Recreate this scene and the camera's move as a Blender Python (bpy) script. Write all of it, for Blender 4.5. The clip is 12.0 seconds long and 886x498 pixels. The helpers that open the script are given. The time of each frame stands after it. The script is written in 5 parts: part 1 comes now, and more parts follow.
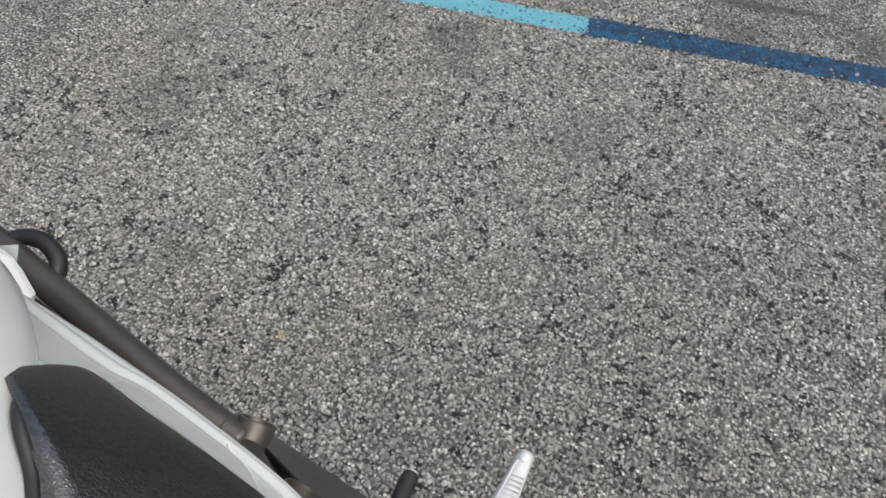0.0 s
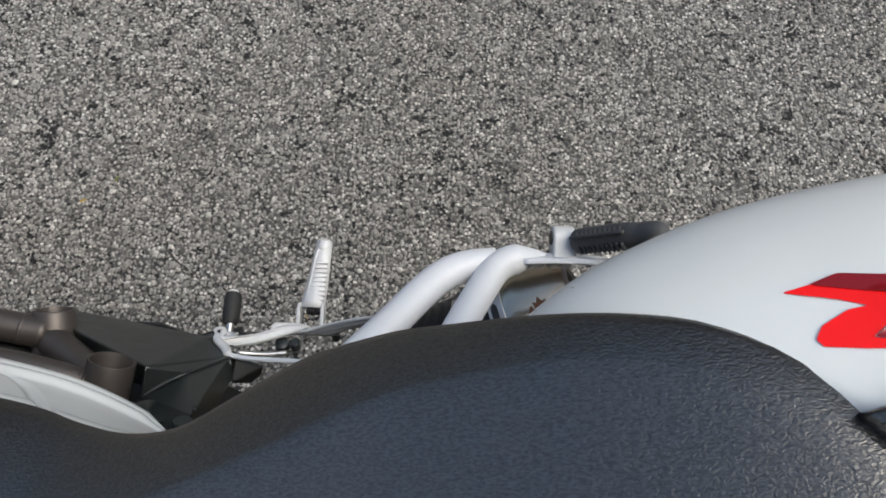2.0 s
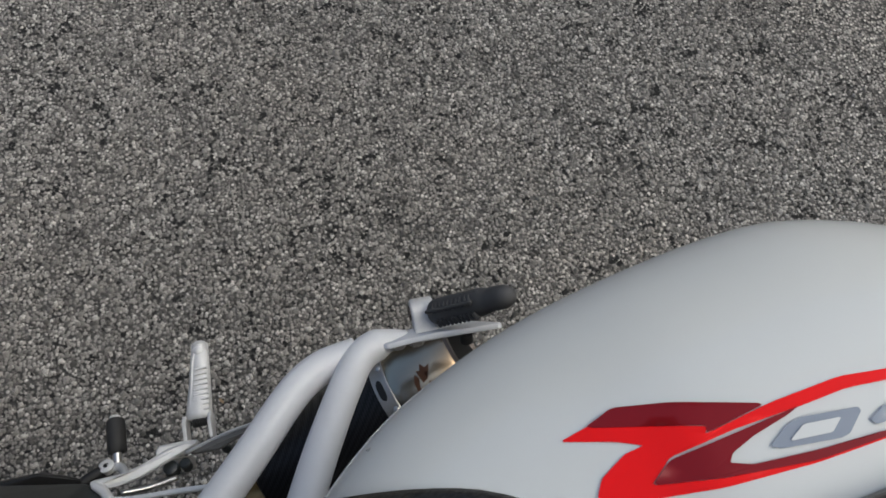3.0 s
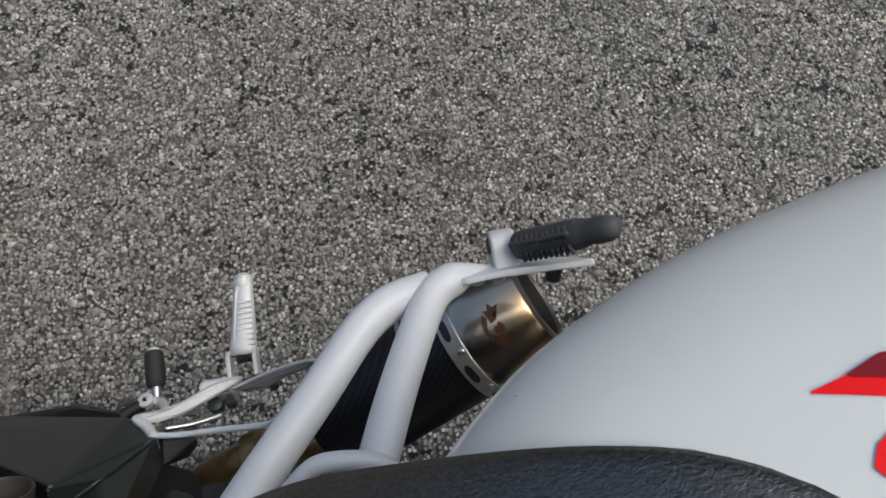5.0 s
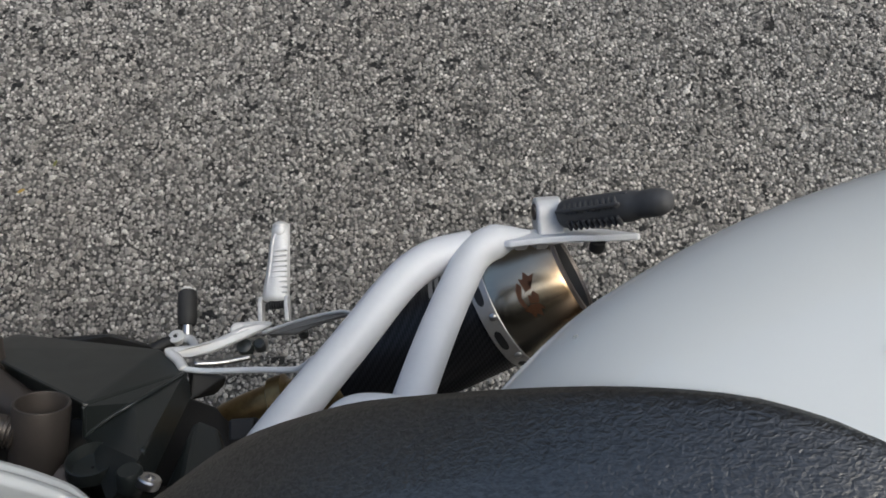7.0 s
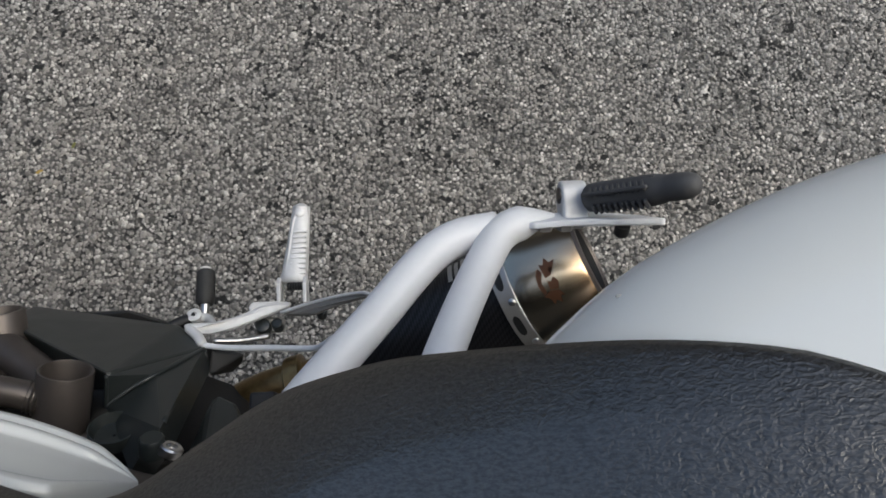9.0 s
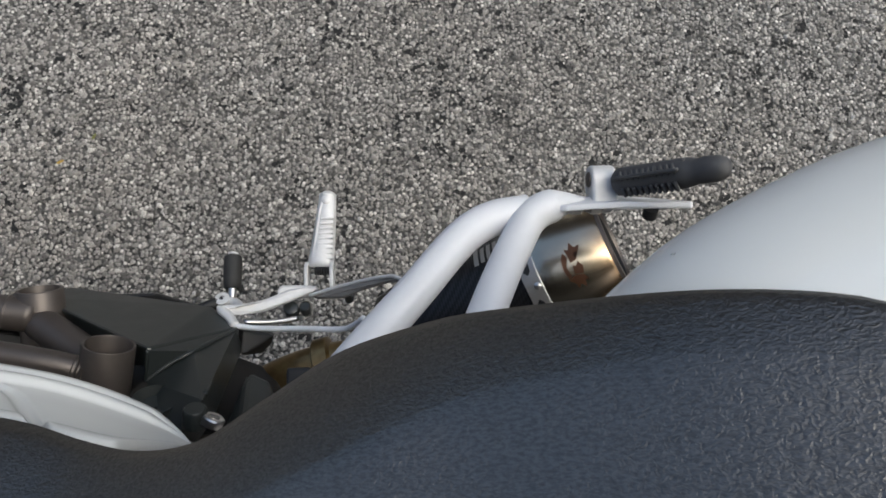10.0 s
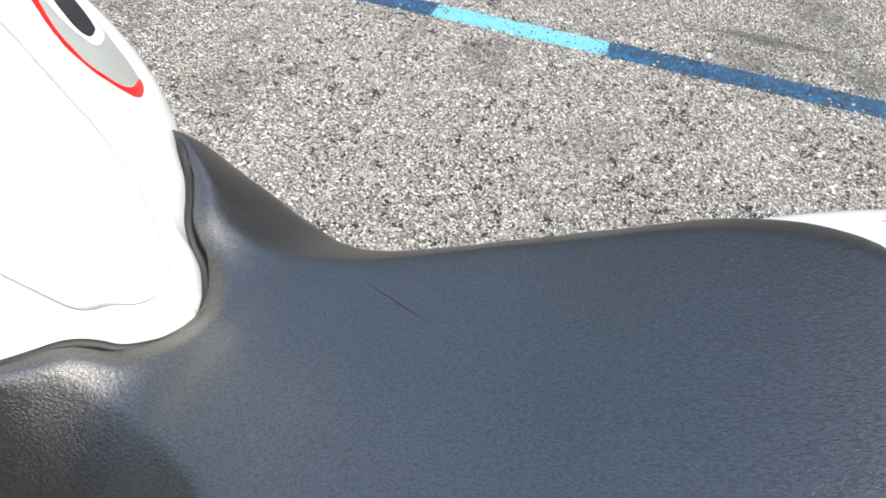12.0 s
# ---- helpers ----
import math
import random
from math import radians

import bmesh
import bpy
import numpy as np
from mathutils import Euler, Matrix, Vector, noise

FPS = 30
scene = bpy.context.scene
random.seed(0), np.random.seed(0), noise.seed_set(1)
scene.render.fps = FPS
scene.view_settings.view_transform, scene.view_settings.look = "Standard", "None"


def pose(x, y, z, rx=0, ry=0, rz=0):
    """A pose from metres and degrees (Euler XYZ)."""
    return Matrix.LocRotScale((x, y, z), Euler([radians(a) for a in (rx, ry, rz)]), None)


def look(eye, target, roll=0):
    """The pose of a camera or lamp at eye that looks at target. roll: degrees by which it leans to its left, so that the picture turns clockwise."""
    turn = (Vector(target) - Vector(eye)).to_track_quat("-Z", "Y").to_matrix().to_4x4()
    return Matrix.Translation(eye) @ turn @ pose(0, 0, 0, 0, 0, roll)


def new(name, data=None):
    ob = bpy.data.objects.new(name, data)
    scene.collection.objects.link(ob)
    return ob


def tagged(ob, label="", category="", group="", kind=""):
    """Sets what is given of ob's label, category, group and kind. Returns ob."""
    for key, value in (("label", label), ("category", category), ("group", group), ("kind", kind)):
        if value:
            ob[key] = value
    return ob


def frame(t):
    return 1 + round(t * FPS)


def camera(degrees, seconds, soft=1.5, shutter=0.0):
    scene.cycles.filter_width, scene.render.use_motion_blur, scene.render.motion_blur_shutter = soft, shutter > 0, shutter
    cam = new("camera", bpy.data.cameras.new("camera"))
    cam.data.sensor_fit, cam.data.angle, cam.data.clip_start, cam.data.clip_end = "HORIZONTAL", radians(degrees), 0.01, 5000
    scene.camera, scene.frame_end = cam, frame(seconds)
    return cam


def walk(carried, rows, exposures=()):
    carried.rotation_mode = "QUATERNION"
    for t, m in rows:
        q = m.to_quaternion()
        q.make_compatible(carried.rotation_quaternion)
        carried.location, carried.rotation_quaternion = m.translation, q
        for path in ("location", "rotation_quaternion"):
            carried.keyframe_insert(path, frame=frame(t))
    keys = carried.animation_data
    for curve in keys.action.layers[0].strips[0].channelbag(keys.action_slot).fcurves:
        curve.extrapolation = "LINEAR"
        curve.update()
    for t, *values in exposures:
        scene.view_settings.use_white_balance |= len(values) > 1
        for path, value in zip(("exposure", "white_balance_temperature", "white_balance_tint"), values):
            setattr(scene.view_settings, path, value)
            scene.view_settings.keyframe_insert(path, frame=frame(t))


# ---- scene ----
cam = camera(65.8, 12.0, soft=1.7, shutter=0.08)
PATH = [
    (0, look((0.0161, 0.0472, 1.0499), (-0.2981, 0.8366, 0.0000), 2.23)),
    (0.5, look((0.0210, 0.0335, 1.0515), (-0.1046, 0.6922, 0.0000), 3.79)),
    (1, look((0.0146, 0.0393, 1.0523), (-0.0090, 0.5363, 0.0000), 5.42)),
    (1.5, look((0.0364, 0.0574, 1.0705), (0.0387, 0.4564, 0.0000), 6.23)),
    (2, look((0.0985, 0.0738, 1.0942), (0.1347, 0.4685, 0.0000), 6.76)),
    (2.5, look((0.1488, 0.0982, 1.0976), (0.2625, 0.4964, 0.0000), 8.04)),
    (2.7, look((0.1630, 0.1123, 1.0965), (0.2981, 0.5120, 0.0000), 8.24)),
    (4.3, look((0.1586, 0.1410, 1.0575), (0.3052, 0.4986, 0.0000), 8.36)),
    (4.5, look((0.1488, 0.1406, 1.0505), (0.2812, 0.4797, 0.0000), 8.18)),
    (5, look((0.1244, 0.1372, 1.0419), (0.2235, 0.4329, 0.0000), 8.35)),
    (5.5, look((0.1184, 0.1348, 1.0418), (0.1969, 0.4097, 0.0000), 8.40)),
    (6, look((0.1168, 0.1313, 1.0428), (0.1871, 0.4035, 0.0000), 8.49)),
    (6.5, look((0.1146, 0.1287, 1.0405), (0.1801, 0.3980, 0.0000), 8.42)),
    (7, look((0.1093, 0.1266, 1.0395), (0.1706, 0.3933, 0.0000), 8.48)),
    (9, look((0.0975, 0.1149, 1.0383), (0.1492, 0.3822, 0.0000), 8.23)),
    (9.5, look((0.0907, 0.1099, 1.0411), (0.1406, 0.3789, 0.0000), 8.10)),
    (10, look((0.0772, 0.1006, 1.0479), (0.1260, 0.3715, 0.0000), 8.09)),
    (10.5, look((0.0583, 0.0896, 1.0573), (0.1061, 0.3875, 0.0000), 7.25)),
    (11, look((0.0701, 0.0464, 1.0580), (0.0965, 0.4525, 0.0000), 5.43)),
    (11.5, look((0.0916, -0.0367, 1.0664), (-0.0265, 0.6047, 0.0000), 4.11)),
    (12, look((0.1346, -0.1370, 1.1003), (-0.2982, 0.7559, 0.0000), 3.05)),
]
EXPOSURES = [(0, 0.97, 6150, 2), (1.0, 1.04, 6150, 2), (1.5, 1.01, 6150, 2), (2.0, 0.83, 6150, 2), (2.5, 0.25, 6150, 2), (2.7, 0.25, 6150, 2), (4.3, 0.35, 6150, 2), (5.5, 0.63, 6150, 2), (9, 0.67, 6150, 2), (10.5, 0.9, 6150, 2), (11.0, 1.08, 6150, 2), (11.3, 1.55, 6150, 2), (11.5, 1.9, 6150, 2), (12, 1.94, 6150, 2)]
walk(cam, PATH, EXPOSURES)

# ---- sky, sun ----
world = bpy.data.worlds.new("sky")
scene.world = world
world.use_nodes = True
wnt = world.node_tree
sky = wnt.nodes.new("ShaderNodeTexSky")
sky.sky_type = "NISHITA"
sky.sun_disc = False
sky.sun_elevation, sky.sun_rotation = radians(60), radians(100)
sky.air_density, sky.dust_density, sky.ozone_density = 0.8, 6.0, 0.6
wnt.links.new(sky.outputs[0], wnt.nodes["Background"].inputs[0])
wnt.nodes["Background"].inputs[1].default_value = 0.15
sun_data = bpy.data.lights.new("sun", "SUN")
sun_data.energy, sun_data.angle, sun_data.color = 0.28, radians(46), (1.0, 0.95, 0.88)
sun = new("sun", sun_data)
sun.matrix_world = look((0.985, -0.174, 1.732), (0, 0, 0))


# ---- materials ----
def material(name, colour, rough=0.5, metal=0.0, coat=0.0, spec=0.5):
    m = bpy.data.materials.new(name)
    m.use_nodes = True
    b = m.node_tree.nodes["Principled BSDF"]
    b.inputs["Base Color"].default_value = (*colour, 1)
    b.inputs["Roughness"].default_value = rough
    b.inputs["Metallic"].default_value = metal
    b.inputs["Coat Weight"].default_value = coat
    b.inputs["Coat Roughness"].default_value = 0.06
    b.inputs["Specular IOR Level"].default_value = spec
    return m


def node(m, kind, **inputs):
    n = m.node_tree.nodes.new(kind)
    for k, v in inputs.items():
        n.inputs[k.replace("_", " ")].default_value = v
    return n


def link(m, a, b):
    m.node_tree.links.new(a, b)


def bsdf(m):
    return m.node_tree.nodes["Principled BSDF"]


def coords(m, scale=(1, 1, 1)):
    c = m.node_tree.nodes.new("ShaderNodeTexCoord")
    mp = m.node_tree.nodes.new("ShaderNodeMapping")
    mp.inputs["Scale"].default_value = scale
    link(m, c.outputs["Object"], mp.inputs["Vector"])
    return mp.outputs["Vector"]


def ramp(m, src, stops):
    r = m.node_tree.nodes.new("ShaderNodeValToRGB")
    while len(r.color_ramp.elements) < len(stops):
        r.color_ramp.elements.new(0.5)
    for e, (p, c) in zip(r.color_ramp.elements, stops):
        e.position, e.color = p, (*c, 1)
    link(m, src, r.inputs["Fac"])
    return r.outputs["Color"]


def mix(m, fac, a, b, blend="MIX"):
    n = m.node_tree.nodes.new("ShaderNodeMix")
    n.data_type, n.blend_type = "RGBA", blend
    for sock, v in ((n.inputs["Factor"], fac), (n.inputs["A"], a), (n.inputs["B"], b)):
        if isinstance(v, bpy.types.NodeSocket):
            link(m, v, sock)
        elif isinstance(v, (int, float)):
            sock.default_value = v
        else:
            sock.default_value = (*v, 1)
    for out in n.outputs:
        if out.type == "RGBA":
            return out


def noise_of(m, vec, scale, detail=4.0, rough=0.6):
    n = node(m, "ShaderNodeTexNoise", Scale=scale, Detail=detail, Roughness=rough)
    link(m, vec, n.inputs["Vector"])
    return n.outputs["Fac"]


def bump(m, height, strength, distance, normal=None):
    n = node(m, "ShaderNodeBump", Strength=strength, Distance=distance)
    link(m, height, n.inputs["Height"])
    if normal is not None:
        link(m, normal, n.inputs["Normal"])
    link(m, n.outputs["Normal"], bsdf(m).inputs["Normal"])
    return n.outputs["Normal"]


def worn(m, colour, dirt, amount=0.35, scale=18, grain=0.0, grain_scale=900, rough=None):
    """Blotches of grime, fine speckle and a little relief over a plain colour."""
    v = coords(m)
    blot = noise_of(m, v, scale, 6, 0.65)
    f = ramp(m, blot, [(0.42, (0, 0, 0)), (0.72, (amount,) * 3)])
    c = mix(m, f, colour, dirt)
    link(m, c, bsdf(m).inputs["Base Color"])
    if rough:
        r = m.node_tree.nodes.new("ShaderNodeMapRange")
        r.inputs["To Min"].default_value, r.inputs["To Max"].default_value = rough
        link(m, noise_of(m, v, scale * 2.3, 5), r.inputs["Value"])
        link(m, r.outputs["Result"], bsdf(m).inputs["Roughness"])
    if grain:
        bump(m, noise_of(m, v, grain_scale, 3), grain, 0.0004)
    return m


def leather_material():
    m = material("seat_vinyl", (0.024, 0.025, 0.029), 0.42, spec=0.75)
    bsdf(m).inputs["IOR"].default_value = 1.82
    v = coords(m, (1.0, 1.35, 1.0))
    big = noise_of(m, v, 9, 5)
    c = mix(m, ramp(m, big, [(0.35, (0, 0, 0)), (0.75, (1, 1, 1))]), (0.0035, 0.0035, 0.0036), (0.006, 0.006, 0.0062))
    link(m, c, bsdf(m).inputs["Base Color"])
    bsdf(m).inputs["Specular Tint"].default_value = (1.0, 0.975, 0.93, 1)
    warp = node(m, "ShaderNodeTexNoise", Scale=260.0, Detail=2.0)
    link(m, v, warp.inputs["Vector"])
    mixv = m.node_tree.nodes.new("ShaderNodeMix")
    mixv.data_type, mixv.blend_type = "RGBA", "LINEAR_LIGHT"
    mixv.inputs["Factor"].default_value = 0.0035
    link(m, v, mixv.inputs["A"])
    link(m, warp.outputs["Color"], mixv.inputs["B"])
    warped = [o for o in mixv.outputs if o.type == "RGBA"][0]
    vor = node(m, "ShaderNodeTexVoronoi", Scale=620.0)
    vor.feature = "F1"
    link(m, warped, vor.inputs["Vector"])
    n1 = bump(m, vor.outputs["Distance"], 0.40, 0.0004)
    folds = noise_of(m, coords(m, (1.0, 2.2, 1.0)), 540, 3)
    bump(m, folds, 0.34, 0.0005, n1)
    # the creases of the grain are duller than its tops
    dull = node(m, "ShaderNodeMapRange")
    dull.inputs["From Min"].default_value, dull.inputs["From Max"].default_value = 0.35, 0.62
    dull.inputs["To Min"].default_value, dull.inputs["To Max"].default_value = 0.55, 0.86
    link(m, folds, dull.inputs["Value"])
    link(m, dull.outputs["Result"], bsdf(m).inputs["Specular IOR Level"])
    r = m.node_tree.nodes.new("ShaderNodeMapRange")
    r.inputs["To Min"].default_value, r.inputs["To Max"].default_value = 0.30, 0.40
    link(m, noise_of(m, v, 60, 4), r.inputs["Value"])
    link(m, r.outputs["Result"], bsdf(m).inputs["Roughness"])
    return m


def asphalt_colours(m, per_stone, v):
    """Grey, cream and dark chippings, warmer and dirtier in wide patches, with bike shade painted in."""
    stone = ramp(m, per_stone, [(0.0, (0.048, 0.047, 0.043)), (0.25, (0.157, 0.151, 0.143)), (0.60, (0.274, 0.264, 0.247)),
                                (0.86, (0.365, 0.353, 0.329)), (0.94, (0.539, 0.522, 0.487)), (1.0, (0.626, 0.607, 0.571))])
    wide = noise_of(m, v, 1.7, 5, 0.6)
    warm = mix(m, ramp(m, wide, [(0.40, (0.15, 0.15, 0.15)), (0.62, (0.6, 0.6, 0.6))]), stone, (1.0, 0.955, 0.91), "MULTIPLY")
    stain = noise_of(m, v, 5.5, 6, 0.62)
    dark = ramp(m, stain, [(0.54, (0, 0, 0)), (0.74, (0.5, 0.5, 0.5))])
    out = mix(m, dark, warm, (0.035, 0.034, 0.034))
    ragged = node(m, "ShaderNodeTexNoise", Scale=6.0, Detail=6.0)
    link(m, v, ragged.inputs["Vector"])
    # the last, widest spot paints the bike's soft shadow into the colour
    for (cx, cy), size, strength in (((-0.53, 1.47), 0.13, 0.45), ((-1.10, 1.05), 0.17, 0.35), ((-0.17, 1.28), 0.12, 0.22), ((0.17, 1.90), 0.16, 0.6), ((0.45, 1.97), 0.15, 0.6), ((0.30, 2.25), 0.18, 0.5), ((0.12, 0.72), 0.80, 0.12)):
        sub = m.node_tree.nodes.new("ShaderNodeVectorMath")
        sub.operation = "DISTANCE"
        link(m, v, sub.inputs[0])
        sub.inputs[1].default_value = (cx, cy, 0)
        far = m.node_tree.nodes.new("ShaderNodeMath")
        far.operation = "MULTIPLY_ADD"
        far.inputs[1].default_value = 0.42
        link(m, ragged.outputs["Fac"], far.inputs[0])
        link(m, sub.outputs["Value"], far.inputs[2])
        spot = ramp(m, far.outputs[0], [(0.20 + size * 0.3, (strength,) * 3), (0.20 + size, (0, 0, 0))])
        out = mix(m, spot, out, (0.03, 0.03, 0.03))
    streak = m.node_tree.nodes.new("ShaderNodeMapping")
    streak.inputs["Location"].default_value = (-0.42, -1.985, 0)
    streak.inputs["Rotation"].default_value = (0, 0, -0.12)
    link(m, v, streak.inputs["Vector"])
    rub = m.node_tree.nodes.new("ShaderNodeMapping")
    rub.inputs["Scale"].default_value = (1.6, 17.0, 0)
    link(m, streak.outputs["Vector"], rub.inputs["Vector"])
    size = m.node_tree.nodes.new("ShaderNodeVectorMath")
    size.operation = "LENGTH"
    link(m, rub.outputs["Vector"], size.inputs[0])
    torn = m.node_tree.nodes.new("ShaderNodeMath")
    torn.operation = "MULTIPLY_ADD"
    torn.inputs[1].default_value = 0.9
    link(m, noise_of(m, rub.outputs["Vector"], 3.2, 5), torn.inputs[0])
    link(m, size.outputs["Value"], torn.inputs[2])
    return mix(m, ramp(m, torn.outputs[0], [(0.62, (0.75, 0.75, 0.75)), (1.0, (0, 0, 0))]), out, (0.02, 0.02, 0.021))


def asphalt_material():
    m = material("asphalt", (0.1, 0.1, 0.1), 0.88, spec=0.25)
    v = coords(m)
    vor = node(m, "ShaderNodeTexVoronoi", Scale=150.0, Randomness=1.0)
    vor.voronoi_dimensions = "2D"
    link(m, v, vor.inputs["Vector"])
    sep = m.node_tree.nodes.new("ShaderNodeSeparateColor")
    link(m, vor.outputs["Color"], sep.inputs["Color"])
    stones = asphalt_colours(m, sep.outputs[0], v)
    gap = ramp(m, vor.outputs["Distance"], [(0.32, (0, 0, 0)), (0.53, (1, 1, 1))])
    grit = mix(m, noise_of(m, v, 620, 5, 0.75), (0.006, 0.006, 0.006), (0.14, 0.137, 0.13))
    dust = ramp(m, noise_of(m, v, 26, 4), [(0.40, (0, 0, 0)), (0.60, (1, 1, 1))])
    fine = mix(m, dust, mix(m, 0.8, grit, (0.008, 0.008, 0.008)), grit)
    link(m, mix(m, gap, stones, fine), bsdf(m).inputs["Base Color"])
    inv = m.node_tree.nodes.new("ShaderNodeMath")
    inv.operation = "SUBTRACT"
    inv.inputs[0].default_value = 1.0
    link(m, vor.outputs["Distance"], inv.inputs[1])
    n1 = bump(m, inv.outputs[0], 0.9, 0.003)
    bump(m, noise_of(m, v, 420, 5), 0.5, 0.0015, n1)
    return m


def chipping_material():
    m = material("stone_chippings", (0.25, 0.24, 0.23), 0.8, spec=0.35)
    v = coords(m)
    g = m.node_tree.nodes.new("ShaderNodeNewGeometry")
    c = asphalt_colours(m, g.outputs["Random Per Island"], v)
    speck = noise_of(m, v, 850, 5, 0.75)
    c = mix(m, ramp(m, speck, [(0.42, (0, 0, 0)), (0.66, (0.8, 0.8, 0.8))]), c, (0.075, 0.073, 0.069))
    link(m, c, bsdf(m).inputs["Base Color"])
    bump(m, noise_of(m, v, 900, 5), 0.8, 0.0010)
    return m


def road_paint(name, colour, wear):
    """Paint that has worn off some stone heads and lies thinner in patches."""
    m = material(name, colour, 0.65, spec=0.3)
    v = coords(m)
    g = m.node_tree.nodes.new("ShaderNodeNewGeometry")
    patch = noise_of(m, v, 28, 5, 0.65)
    add = m.node_tree.nodes.new("ShaderNodeMath")
    add.operation = "MULTIPLY_ADD"
    add.inputs[1].default_value = 0.55
    link(m, g.outputs["Random Per Island"], add.inputs[0])
    link(m, patch, add.inputs[2])
    f = ramp(m, add.outputs[0], [(wear, (0, 0, 0)), (wear + 0.12, (1, 1, 1))])
    mottled = mix(m, noise_of(m, v, 300, 4), colour, tuple(k * 0.6 for k in colour))
    link(m, mix(m, f, mottled, (0.012, 0.03, 0.062)), bsdf(m).inputs["Base Color"])
    bump(m, noise_of(m, v, 700, 4), 0.5, 0.001)
    return m


def titanium_material():
    m = material("heat_tinted_titanium", (0.5, 0.42, 0.3), 0.24, 1.0)
    c = m.node_tree.nodes.new("ShaderNodeTexCoord")
    sep = m.node_tree.nodes.new("ShaderNodeSeparateXYZ")
    link(m, c.outputs["Generated"], sep.inputs["Vector"])
    add = m.node_tree.nodes.new("ShaderNodeMath")
    add.operation = "MULTIPLY_ADD"
    add.inputs[1].default_value = 0.25
    link(m, noise_of(m, c.outputs["Object"], 30, 3), add.inputs[0])
    link(m, sep.outputs["X"], add.inputs[2])
    col = ramp(m, add.outputs[0], [(0.1, (0.40, 0.37, 0.30)), (0.55, (0.40, 0.35, 0.27)), (0.85, (0.30, 0.19, 0.10)), (1.0, (0.14, 0.075, 0.05))])
    link(m, col, bsdf(m).inputs["Base Color"])
    bump(m, noise_of(m, coords(m, (40, 40, 1200)), 3, 2), 0.15, 0.0003)
    return m


def carbon_material():
    m = material("carbon_weave", (0.02, 0.02, 0.022), 0.45, coat=0.0, spec=0.3)
    v = coords(m, (1, 1, 1))
    tows = []
    for direction, scale in (("DIAGONAL", 62.0), ("X", 95.0)):
        w = node(m, "ShaderNodeTexWave", Scale=scale, Distortion=0.3)
        w.bands_direction = direction
        link(m, v, w.inputs["Vector"])
        tows.append(ramp(m, w.outputs["Fac"], [(0.35, (0, 0, 0)), (0.65, (1, 1, 1))]))
    twill = mix(m, 1.0, tows[0], tows[1], "DIFFERENCE")
    link(m, mix(m, twill, (0.003, 0.003, 0.0035), (0.014, 0.014, 0.016)), bsdf(m).inputs["Base Color"])
    link(m, mix(m, twill, (0.5, 0.5, 0.5), (0.3, 0.3, 0.3)), bsdf(m).inputs["Roughness"])
    return m


